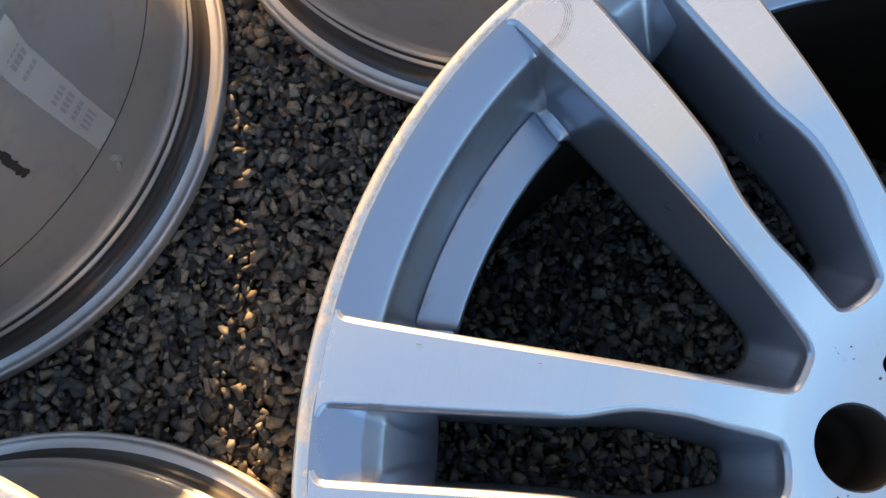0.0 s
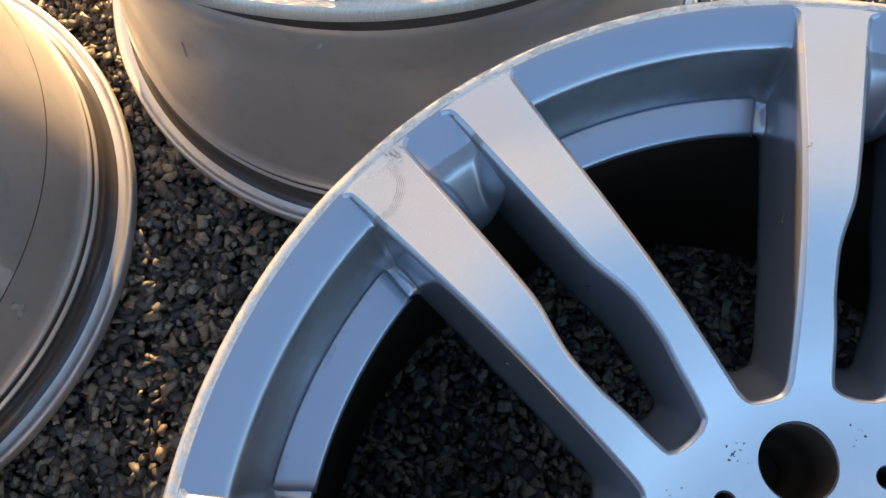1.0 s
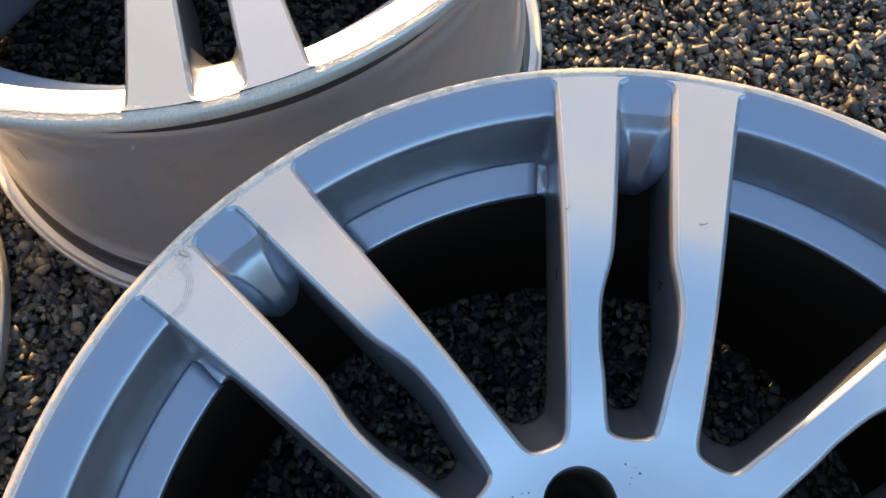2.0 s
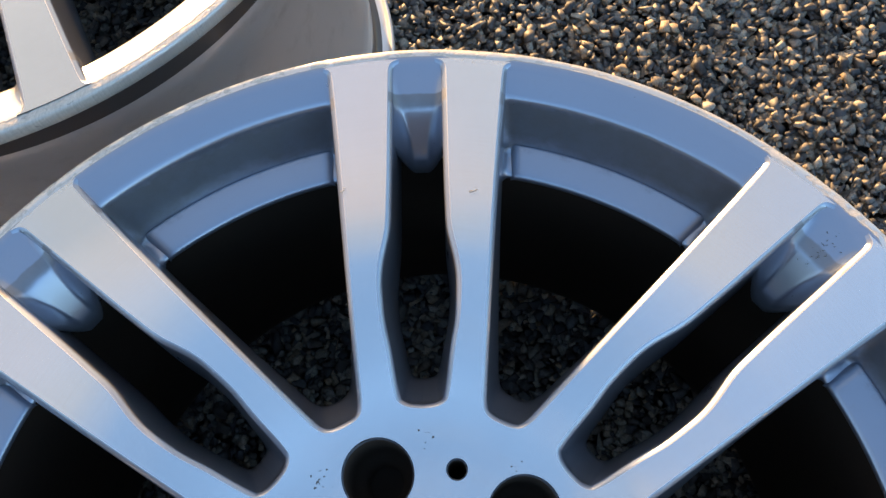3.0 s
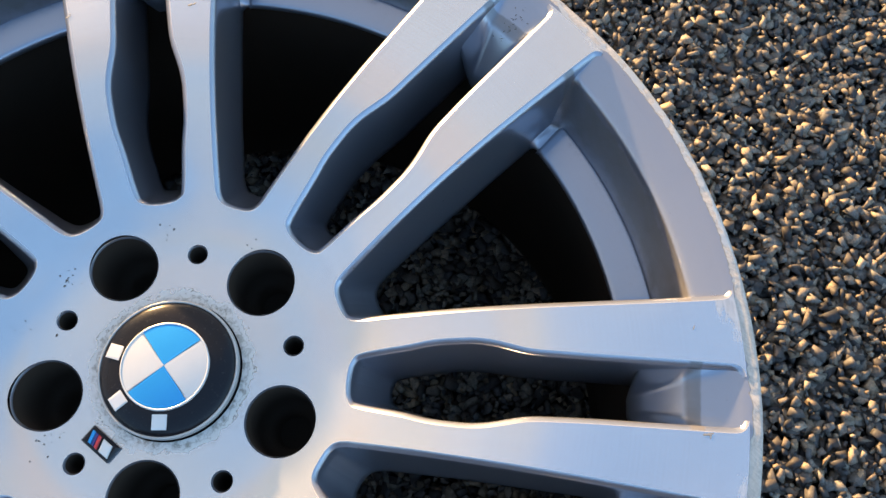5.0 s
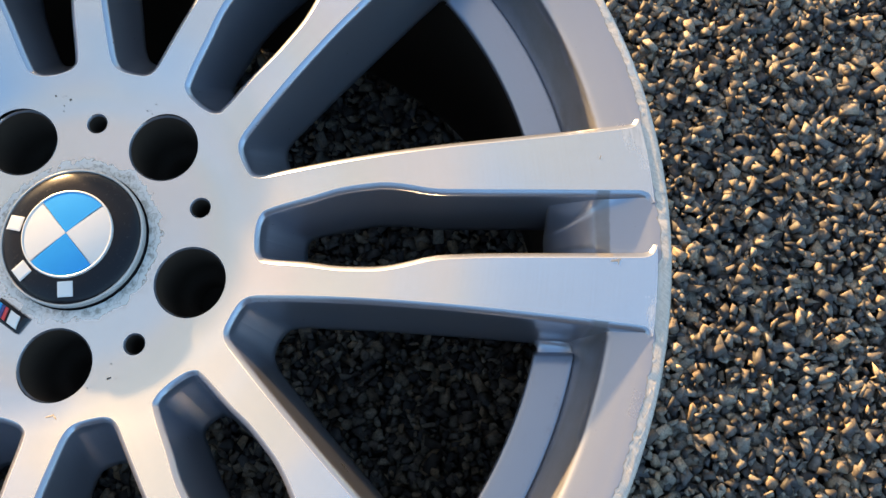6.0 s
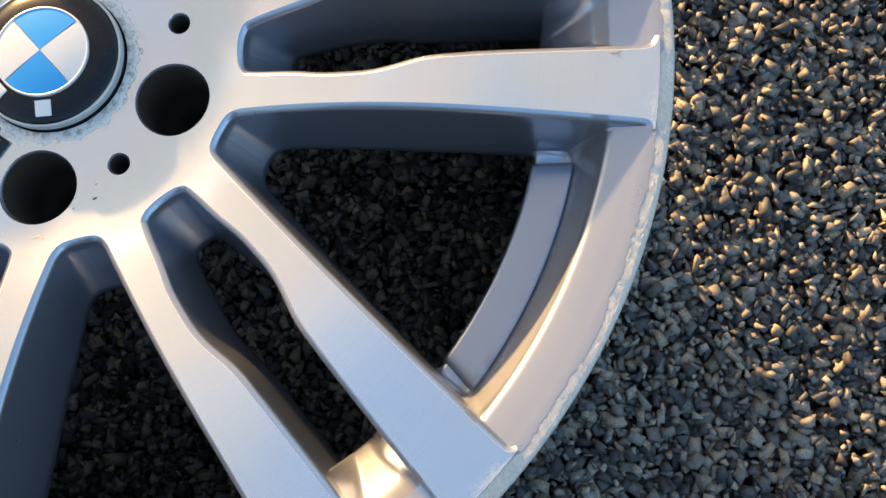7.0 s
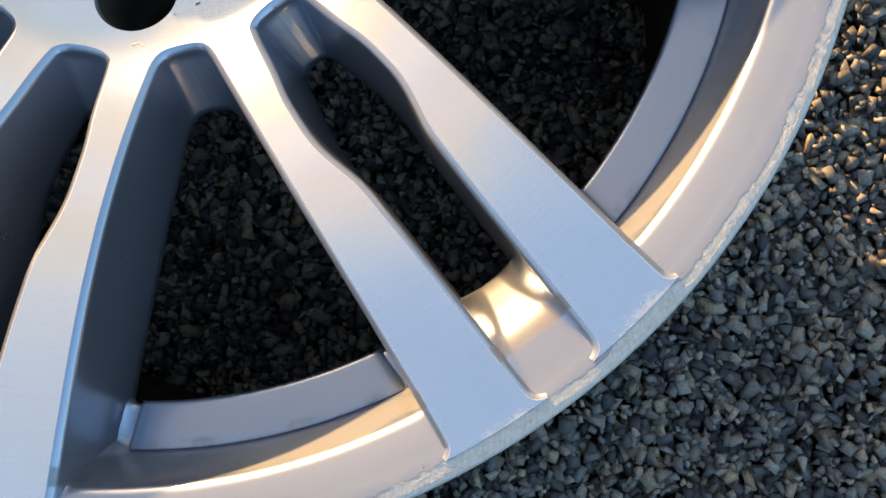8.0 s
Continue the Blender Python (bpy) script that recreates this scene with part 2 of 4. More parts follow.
def paint_material():
    m = Mat("silver_grey_paint")
    m.set(Coat_Roughness=0.18, Coat_IOR=1.55)
    cloud = m.noise(14.0, 4.0)
    fine = m.noise(1100.0, 2.0)
    dust = m.ramp(m.noise(240.0, 6.0, 0.75), [(0.54, 0.0), (0.74, 1.0)])
    specks = m.ramp(m.noise(310.0, 3.0, 0.6), [(0.72, 0.0), (0.76, 1.0)])
    base = m.mix(cloud, (0.262, 0.290, 0.354), (0.306, 0.332, 0.392))
    base = m.mix(m.math("MULTIPLY", dust, 0.14), base, (0.27, 0.25, 0.22))
    base = m.mix(m.math("MULTIPLY", specks, 0.6), base, (0.06, 0.045, 0.035))
    # brown road dirt caught in the inside corner of the sill
    sep = m.n.new("ShaderNodeSeparateXYZ")
    m.l.new(m.coord(), sep.inputs[0])
    ring = m.ramp(m.math("MULTIPLY", m.radius(), 4.0), [(0.951, 0.0), (0.957, 1.0), (0.976, 1.0), (0.984, 0.0)])
    low = m.ramp(m.math("ADD", m.math("MULTIPLY", sep.outputs[2], 40.0), 0.5), [(0.15, 1.0), (0.70, 0.0)])
    mud = m.math("MULTIPLY", m.math("MULTIPLY", ring, low), m.ramp(m.noise(70.0, 6.0, 0.75, m.shifted()), [(0.52, 0.0), (0.74, 0.7)]))
    # more of it where the sill meets the spokes
    turn = m.math("ABSOLUTE", m.math("ARCTAN2", sep.outputs[1], sep.outputs[0]))
    ends = m.math("MULTIPLY", m.ramp(m.math("MULTIPLY", turn, 2.5), [(0.53, 0.0), (0.63, 1.0)]), m.ramp(m.math("MULTIPLY", m.radius(), 4.0), [(0.935, 0.0), (0.955, 1.0), (0.985, 1.0), (1.0, 0.0)]))
    ends = m.math("MULTIPLY", m.math("MULTIPLY", ends, low), m.ramp(m.noise(110.0, 6.0, 0.75, m.shifted()), [(0.36, 0.0), (0.58, 1.0)]))
    mud = m.math("MAXIMUM", mud, m.math("MULTIPLY", ends, 0.9))
    base = m.mix(m.math("MULTIPLY", mud, 0.7), base, (0.10, 0.077, 0.055))
    # a duller, darker brown-grey band on the upright wall above the ledge
    wall_band = m.math("MULTIPLY", m.ramp(m.math("MULTIPLY", m.math("SUBTRACT", m.radius(), m.math("MULTIPLY", m.math("SUBTRACT", m.noise(30.0, 4.0, 0.6, m.shifted()), 0.42), 0.006)), 4.0), [(0.9705, 0.0), (0.974, 1.0), (0.996, 1.0), (1.0, 0.0)]),
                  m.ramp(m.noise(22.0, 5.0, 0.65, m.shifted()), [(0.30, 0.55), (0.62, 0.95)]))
    wall_band = m.math("MULTIPLY", wall_band, m.ramp(m.math("ADD", m.math("MULTIPLY", sep.outputs[2], 20.0), 0.5), [(0.22, 0.0), (0.27, 1.0)]))
    base = m.mix(m.math("MULTIPLY", wall_band, 0.75), base, (0.118, 0.106, 0.096))
    mud = m.math("MAXIMUM", mud, m.math("MULTIPLY", wall_band, 0.4))
    m.to(m.math("MULTIPLY", m.math("SUBTRACT", 1.0, mud), 0.76), "Metallic")
    m.to(m.math("MULTIPLY", m.math("SUBTRACT", 1.0, mud), 0.9), "Coat Weight")
    m.to(base, "Base Color")
    m.to(m.math("ADD", m.math("MULTIPLY", cloud, 0.08), m.math("ADD", 0.245, m.math("MULTIPLY", m.math("MAXIMUM", m.math("MULTIPLY", dust, 0.15), wall_band), 0.22))), "Roughness")
    m.bump(fine, 0.05, 0.0004)
    return m.m


def barrel_material():
    m = Mat("satin_silver_barrel")
    m.set(Metallic=0.6, Coat_Weight=0.4, Coat_Roughness=0.12)
    cloud = m.noise(7.0, 5.0, 0.6, m.shifted())
    grime = m.ramp(m.noise(32.0, 6.0, 0.7, m.shifted()), [(0.54, 0.0), (0.75, 1.0)])
    base = m.mix(cloud, (0.60, 0.595, 0.60), (0.68, 0.675, 0.68))
    base = m.mix(m.math("MULTIPLY", grime, 0.25), base, (0.24, 0.22, 0.20))
    m.to(base, "Base Color")
    m.to(m.math("ADD", m.math("MULTIPLY", cloud, 0.10), m.math("ADD", 0.33, m.math("MULTIPLY", grime, 0.15))), "Roughness")
    m.bump(m.noise(900.0, 2.0), 0.10, 0.0003)
    return m.m


def lip_material():
    """Machined lip: short gouges round most of it, scraped flat and grey where kerbs have caught it."""
    m = Mat("kerbed_rim_lip")
    m.set(Anisotropic=0.4)
    radial_tangent(m)
    r = m.radius()
    co = m.shifted()
    split = m.n.new("ShaderNodeSeparateXYZ")
    m.l.new(m.coord(), split.inputs[0])
    angle = m.math("ARCTAN2", split.outputs[1], split.outputs[0])
    # the long scrape, and patches of cross-cut gouges elsewhere
    scrape = m.ramp(m.math("ADD", m.math("MULTIPLY", m.math("COSINE", m.math("ADD", angle, 0.52)), 0.5), m.math("MULTIPLY", m.noise(16.0, 3.0, 0.6), 0.5)),
                    [(0.42, 0.0), (0.62, 1.0)])
    strip = m.n.new("ShaderNodeCombineXYZ")
    m.l.new(m.math("MULTIPLY", r, 230.0), strip.inputs[0])
    m.l.new(m.math("MULTIPLY", angle, 26.0), strip.inputs[1])
    patch = m.noise(1.0, 4.0, 0.62, strip.outputs[0], 0.4)
    band = m.ramp(m.math("MULTIPLY", m.math("SUBTRACT", r, 0.2688), 140.0), [(0.06, 0.0), (0.20, 1.0), (0.66, 1.0), (0.80, 0.0)])
    gouge = m.math("MULTIPLY", band, m.ramp(patch, [(0.47, 0.0), (0.52, 1.0)]))
    skew = m.n.new("ShaderNodeCombineXYZ")
    m.l.new(m.math("ADD", m.math("MULTIPLY", r, 900.0), m.math("MULTIPLY", angle, 330.0)), skew.inputs[0])
    m.l.new(m.math("MULTIPLY", angle, 60.0), skew.inputs[1])
    cuts = m.noise(1.0, 4.0, 0.65, skew.outputs[0], 0.6)
    worn = m.math("MAXIMUM", m.math("MULTIPLY", scrape, 0.9), gouge)
    fine = m.noise(700.0, 4.0, 0.7, co)
    flow = m.math("ADD", m.math("MULTIPLY", fine, 0.4), m.math("MULTIPLY", cuts, 0.6))
    raw = m.mix(m.ramp(flow, [(0.38, 0.0), (0.62, 1.0)]), (0.42, 0.375, 0.325), (0.58, 0.525, 0.465))
    nicks = m.math("MULTIPLY", worn, m.ramp(m.noise(240.0, 5.0, 0.72, co, 0.8), [(0.62, 0.0), (0.69, 1.0)]))
    rim = m.math("MULTIPLY", gouge, m.ramp(patch, [(0.48, 1.0), (0.56, 0.0)]))
    base = m.mix(worn, (0.62, 0.60, 0.575), raw)
    base = m.mix(m.math("MULTIPLY", m.math("MAXIMUM", m.math("MULTIPLY", rim, 0.6), nicks), 0.65), base, (0.19, 0.175, 0.155))
    m.to(base, "Base Color")
    m.to(m.math("SUBTRACT", 0.8, m.math("MULTIPLY", worn, 0.68)), "Metallic")
    m.to(m.math("ADD", 0.30, m.math("MULTIPLY", worn, 0.22)), "Roughness")
    m.bump(m.math("SUBTRACT", m.math("MULTIPLY", flow, m.math("MULTIPLY", worn, 0.6)), m.math("MULTIPLY", m.math("MAXIMUM", gouge, nicks), 0.6)), 0.35, 0.0005)
    return m.m


def gravel_material():
    m = Mat("crushed_basalt_gravel")
    geo = m.n.new("ShaderNodeNewGeometry")
    pick = geo.outputs["Random Per Island"]
    tone = m.ramp(pick, [(0.0, (0.024, 0.024, 0.027)), (0.28, (0.080, 0.077, 0.078)), (0.55, (0.195, 0.178, 0.160)),
                         (0.82, (0.31, 0.262, 0.205)), (1.0, (0.42, 0.355, 0.28))])
    # some stones browner, some bluer
    other = m.math("FRACT", m.math("MULTIPLY", pick, 37.3))
    cast = m.ramp(other, [(0.0, (1.0, 0.86, 0.70)), (0.45, (0.95, 0.93, 0.90)), (1.0, (0.84, 0.93, 1.0))])
    tinted = m.n.new("ShaderNodeVectorMath")
    tinted.operation = "MULTIPLY"
    m.l.new(tone, tinted.inputs[0])
    m.l.new(cast, tinted.inputs[1])
    tone = tinted.outputs[0]
    vein = m.noise(520.0, 5.0, 0.7)
    dusty = m.ramp(m.noise(90.0, 4.0), [(0.45, 0.0), (0.7, 1.0)])
    base = m.mix(m.ramp(vein, [(0.40, 0.0), (0.72, 0.75)]), tone, (0.040, 0.038, 0.040))
    base = m.mix(m.math("MULTIPLY", dusty, 0.22), base, (0.16, 0.15, 0.145))
    m.to(base, "Base Color")
    m.set(Roughness=0.58, Specular_IOR_Level=0.28)
    m.bump(vein, 0.35, 0.0008)
    return m.m


def ground_material():
    m = Mat("packed_dark_gravel_ground")
    cells = m.n.new("ShaderNodeTexVoronoi")
    cells.inputs["Scale"].default_value = 85.0
    m.l.new(m.coord(), cells.inputs["Vector"])
    pick = m.n.new("ShaderNodeSeparateColor")
    m.l.new(cells.outputs["Color"], pick.inputs[0])
    tone = m.ramp(pick.outputs[0], [(0.0, (0.030, 0.029, 0.030)), (0.35, (0.080, 0.075, 0.073)), (0.60, (0.150, 0.136, 0.122)),
                                    (0.88, (0.22, 0.180, 0.138)), (1.0, (0.32, 0.27, 0.215))])
    gap = m.ramp(cells.outputs["Distance"], [(0.18, 0.0), (0.50, 1.0)])
    base = m.mix(m.math("MULTIPLY", m.noise(3.0, 5.0), 0.4), tone, (0.06, 0.056, 0.054))
    base = m.mix(m.math("MULTIPLY", gap, 0.85), base, (0.015, 0.014, 0.014))
    m.to(base, "Base Color")
    m.set(Roughness=0.8, Specular_IOR_Level=0.3)
    m.bump(m.math("SUBTRACT", 1.0, cells.outputs["Distance"]), 1.0, 0.01)
    return m.m


def plain_material(name, colour, rough, metal=0.0, coat=0.0, wear=None, gloss=0.5):
    m = Mat(name)
    m.set(Specular_IOR_Level=gloss)
    m.set(Roughness=rough, Metallic=metal, Coat_Weight=coat, Coat_Roughness=0.08)
    spots = m.ramp(m.noise(520.0, 5.0, 0.7), [(0.60, 0.0), (0.68, 1.0)])
    base = m.mix(m.noise(60.0, 4.0), tuple(c * 0.9 for c in colour), colour)
    if wear:
        base = m.mix(m.math("MULTIPLY", spots, 0.55), base, wear)
    m.to(base, "Base Color")
    m.bump(m.noise(800.0, 2.0), 0.06, 0.0003)
    return m.m


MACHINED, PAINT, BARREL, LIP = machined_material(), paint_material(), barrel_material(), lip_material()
STONE, GROUND = gravel_material(), ground_material()
CAP_BLACK = plain_material("black_cap_enamel", (0.008, 0.008, 0.011), 0.22, 0.0, 0.0, (0.05, 0.046, 0.043), 0.25)
CAP_BLUE = plain_material("blue_cap_enamel", (0.0, 0.29, 0.64), 0.42, 0.0, 0.0, None, 0.2)
CAP_SILVER = plain_material("silver_cap_enamel", (0.60, 0.61, 0.60), 0.38, 0.2, 0.2)
CAP_RING = plain_material("corroded_cap_ring", (0.50, 0.49, 0.47), 0.45, 0.5, 0.0, (0.20, 0.18, 0.15))
BORE = plain_material("dark_brown_bore", (0.040, 0.027, 0.020), 0.7, 0.0, 0.0, (0.02, 0.015, 0.012), 0.12)
LETTER = plain_material("white_metal_bar", (0.70, 0.70, 0.68), 0.35, 0.3)
NAVY = plain_material("navy_enamel", (0.02, 0.03, 0.16), 0.3, 0.0, 0.3)
RED = plain_material("red_enamel", (0.60, 0.03, 0.035), 0.3, 0.0, 0.3)
PAPER = plain_material("weathered_paper_label", (0.50, 0.50, 0.49), 0.7, 0.0, 0.0, (0.38, 0.37, 0.36))
INK = plain_material("faded_label_ink", (0.36, 0.36, 0.36), 0.7)
SCAR = plain_material("dull_scratched_metal", (0.30, 0.28, 0.25), 0.6, 0.3)
EDGE = plain_material("pale_spoke_edge", (0.47, 0.475, 0.50), 0.36, 0.55, 0.3)
UNSEEN_WALL = plain_material("unseen_dark_wall", (0.016, 0.016, 0.017), 0.9, 0.0, 0.0, None, 0.1)
PIT = plain_material("dark_corrosion_pit", (0.075, 0.060, 0.048), 0.7)
TAR = plain_material("black_rubber_smear", (0.055, 0.050, 0.050), 0.32, 0.1, 0.4)


# ---- mesh helpers ----
def mesh_part(name, verts, faces, mats, parent=None, label="", slots=None, normals=None, at=None, flat=False):
    """One mesh object from plain lists, under a thing or a part."""
    me = bpy.data.meshes.new(name)
    me.from_pydata([tuple(v) for v in verts], [], faces)
    for mat in (mats if isinstance(mats, (list, tuple)) else [mats]):
        me.materials.append(mat)
    if slots:
        me.polygons.foreach_set("material_index", slots)
    if not flat:
        me.polygons.foreach_set("use_smooth", [True] * len(me.polygons))
    me.update()
    if normals is not None:
        me.normals_split_custom_set_from_vertices([tuple(n) for n in normals])
    ob = new(name, me)
    if at is not None:
        ob.matrix_basis = at
    if parent is not None:
        ob.parent = parent
    return tagged(ob, label=label)


def share_part(name, ob, parent, at):
    """Another object on the same mesh."""
    o = new(name, ob.data)
    o.parent = parent
    o.matrix_basis = at
    return o


def revolve(profile, a0, a1, steps, closed=False, wobble=None):
    """Sheet of revolution round z from (r, z) pairs, from angle a0 to a1 in degrees, seen from its left."""
    verts, faces, n = [], [], len(profile)
    count = steps if closed else steps + 1
    for i in range(count):
        a = radians(a0 + (a1 - a0) * i / steps)
        for j, (r, z) in enumerate(profile):
            if wobble:
                r, z = wobble(a, j, r, z)
            verts.append((r * math.cos(a), r * math.sin(a), z))
    for i in range(steps):
        p, q = i * n, ((i + 1) % count) * n
        for j in range(n - 1):
            faces.append((p + j, q + j, q + j + 1, p + j + 1))
    return verts, faces


def smooth_line(points, per=10):
    """Points along a Catmull-Rom curve through the given ones."""
    p = [np.array(v, float) for v in points]
    p = [2 * p[0] - p[1]] + p + [2 * p[-1] - p[-2]]
    out = []
    for i in range(1, len(p) - 2):
        a, b, c, d = p[i - 1:i + 3]
        for k in range(per):
            t = k / per
            out.append(0.5 * (2 * b + (c - a) * t + (2 * a - 5 * b + 4 * c - d) * t * t + (3 * b - a - 3 * c + d) * t ** 3))
    out.append(p[-2])
    return np.array(out)


# ---- the alloy wheel: 7 double spokes, 0.55 m across, 0.31 m deep ----
HUB_Z = 0.283                      # height of the hub face over the gravel
FOLD = 2 * math.pi / 7
R_HUB, R_LIP = 0.0915, 0.2688
Z_BACK = -0.022
FACE_R = (0.0, 0.060, 0.072, 0.084, 0.093, 0.107, 0.130, 0.155, 0.180, 0.200, 0.230, 0.280)
FACE_Z = (0.0, 0.0, 0.0012, 0.0043, 0.0075, 0.0130, 0.0200, 0.0252, 0.0279, 0.0286, 0.0287, 0.0287)
_fr = np.linspace(0, 0.28, 561)
_fz = np.interp(_fr, FACE_R, FACE_Z)
for _ in range(3):
    _fz = np.convolve(np.pad(_fz, 12, "edge"), np.ones(25) / 25, "valid")


def face_z(r):
    return float(np.interp(r, _fr, _fz))


def face_normal(x, y):
    r = max(math.hypot(x, y), 1e-6)
    s = (face_z(r + 0.002) - face_z(r - 0.002)) / 0.004
    return Vector((-s * x / r, -s * y / r, 1)).normalized()


# half outlines, from the inner end outwards: along the axis, and to its side
WIDE_TOP = smooth_line([(.0862, 0), (.0866, .0055), (.0882, .0095), (.0918, .0126), (.0945, .0138), (.1135, .0212), (.1384, .0306),
                        (.165, .0405), (.194, .0511), (.2256, .0623), (.2450, .0690), (.2525, .0714), (.2560, .0720), (.2590, .0704), (.2610, .0668)])
WIDE_LOW = smooth_line([(.1057, 0), (.1063, .0045), (.1078, .0078), (.1108, .0105), (.1150, .0128), (.1290, .0188), (.1480, .0270),
                        (.170, .0358), (.196, .0462), (.2256, .0575), (.2450, .0645), (.2525, .0671), (.2560, .0686), (.2590, .0686), (.2610, .0665)])
SLIM_TOP = smooth_line([(.0860, 0), (.0864, .0050), (.0874, .0088), (.0898, .0122), (.0940, .0136), (.1010, .0149), (.1140, .0169), (.1270, .0195),
                        (.1405, .0206), (.1475, .0207), (.1545, .0200), (.1615, .0186), (.1690, .0170), (.1760, .0163), (.1840, .0161), (.2000, .0158),
                        (.2340, .0157), (.2590, .0156), (.2640, .0152), (.2667, .0138), (.2682, .0112), (.2688, .0090)])
SLIM_LOW = smooth_line([(.1066, 0), (.1069, .0028), (.1076, .0050), (.1092, .0066), (.1120, .0077), (.1160, .0086), (.1225, .0099), (.1300, .0116),
                        (.1405, .0133), (.1475, .0137), (.1545, .0138), (.1615, .0133), (.1690, .0126), (.1760, .0122), (.1840, .0121), (.2000, .0122),
                        (.2340, .0122), (.2590, .0122), (.2640, .0122), (.2667, .0114), (.2682, .0098), (.2688, .0084)])


class Side:
    """One half of a window: points of its upper edge and the wall below them, by radius."""

    def __init__(self, top, low):
        tan = np.gradient(top, axis=0)
        nor = np.stack([tan[:, 1], -tan[:, 0]], 1)
        nor /= np.linalg.norm(nor, axis=1)[:, None]
        self.r = np.maximum.accumulate(np.hypot(top[:, 0], top[:, 1]) + np.arange(len(top)) * 1e-9)
        self.nor, self.top, self.low = nor, top, low

    def pick(self, table, r):
        return np.array([np.interp(r, self.r, table[:, 0]), np.interp(r, self.r, table[:, 1])])

    def edge(self, r):
        return self.pick(self.top, r)

    def wall(self, r):
        """Points of the wall under the edge at radius r, from the edge down."""
        e, n, low = self.pick(self.top, r), self.pick(self.nor, r), self.pick(self.low, r)
        n = n / np.linalg.norm(n)
        z, out = face_z(r), []
        for aside, drop in ((0, 0), (0.0003, 0.0001), (0.0008, 0.0004), (0.0021, 0.0015), (0.0026, 0.0021), (0.0028, 0.0031)):
            p = e + n * aside
            out.append((p[0], p[1], z - drop))
        last = np.array(out[-1])
        foot = float(np.interp(r, (0.2440, 0.2520, 0.2640), (Z_BACK, 0.010, 0.0225)))
        end = np.array((low[0], low[1], foot))
        for w in (0.12, 0.35, 0.65, 0.9, 1.0):
            out.append(tuple(last + (end - last) * w))
        # the edge turns under the spoke
        out.append((e[0] - n[0] * 0.002, e[1] - n[1] * 0.002, foot - (0.008 if r < 0.244 else 0.0005)))
        return out


WIDE, SLIM = Side(WIDE_TOP, WIDE_LOW), Side(SLIM_TOP, SLIM_LOW)


def turned(p, a, flip=1):
    x, y = p[0], p[1] * flip
    return (x * math.cos(a) - y * math.sin(a), x * math.sin(a) + y * math.cos(a), *p[2:])


def strips(columns, flip, base):
    """Quads between neighbouring columns of points."""
    verts, faces, n = [], [], len(columns[0])
    for c in columns:
        verts += c
    for i in range(len(columns) - 1):
        for j in range(n - 1):
            q = (base + i * n + j, base + i * n + j + 1, base + (i + 1) * n + j + 1, base + (i + 1) * n + j)
            faces.append(q if flip else q[::-1])
    return verts, faces


SPOKE_R = [R_HUB + (0.2580 - R_HUB) * i / 56 for i in range(57)] + [0.2600, 0.2615, 0.2630, 0.2640, 0.2650, 0.2660, 0.2668, 0.2675, 0.2682, R_LIP]
COLS = 8


def spoke_mesh(sign):
    """Spoke beside the narrow window whose axis is x: its machined face and its two painted flanks."""
    verts, faces, slots, normals, feet = [], [], [], [], []
    for r in SPOKE_R:
        s, w = SLIM.edge(r), turned(WIDE.edge(r), FOLD / 2, -1)
        a0, a1 = math.atan2(s[1], s[0]), math.atan2(w[1], w[0])
        for j in range(COLS + 1):
            a = (a0 + (a1 - a0) * j / COLS) * sign
            verts.append((r * math.cos(a), r * math.sin(a), face_z(r)))
            normals.append(face_normal(verts[-1][0], verts[-1][1]))
    for i in range(len(SPOKE_R) - 1):
        for j in range(COLS):
            p = i * (COLS + 1) + j
            q = (p, p + COLS + 1, p + COLS + 2, p + 1)
            faces.append(q if sign > 0 else q[::-1])
            slots.append(0)
    for side, turn_by, flip in ((SLIM, 0.0, 1), (WIDE, FOLD / 2, -1)):
        cols = []
        for r in SPOKE_R:
            cols.append([turned(turned(p, turn_by, flip), 0, sign) for p in side.wall(r)])
        v, f = strips(cols, (flip * sign) > 0, len(verts))
        verts += v
        faces += f
        slots += ([2] + [1] * (len(cols[0]) - 2)) * (len(cols) - 1)
        normals += [(0, 0, 0)] * len(v)
        feet.append([c[-2] for c in cols])
    # the dull back of the spoke
    base = len(verts)
    for p, q in zip(*feet):
        verts += [p, q]
        normals += [(0, 0, 0)] * 2
    for i in range(len(feet[0]) - 1):
        a = base + 2 * i
        faces.append((a, a + 1, a + 3, a + 2))
        slots.append(3)
    return verts, faces, slots, normals


def circle(cx, cy, r, n):
    return [(cx + r * math.cos(2 * math.pi * i / n), cy + r * math.sin(2 * math.pi * i / n)) for i in range(n)]


BOLT_A, SMALL_A = radians(51.8), radians(15.5)
CAP_R = 0.0345


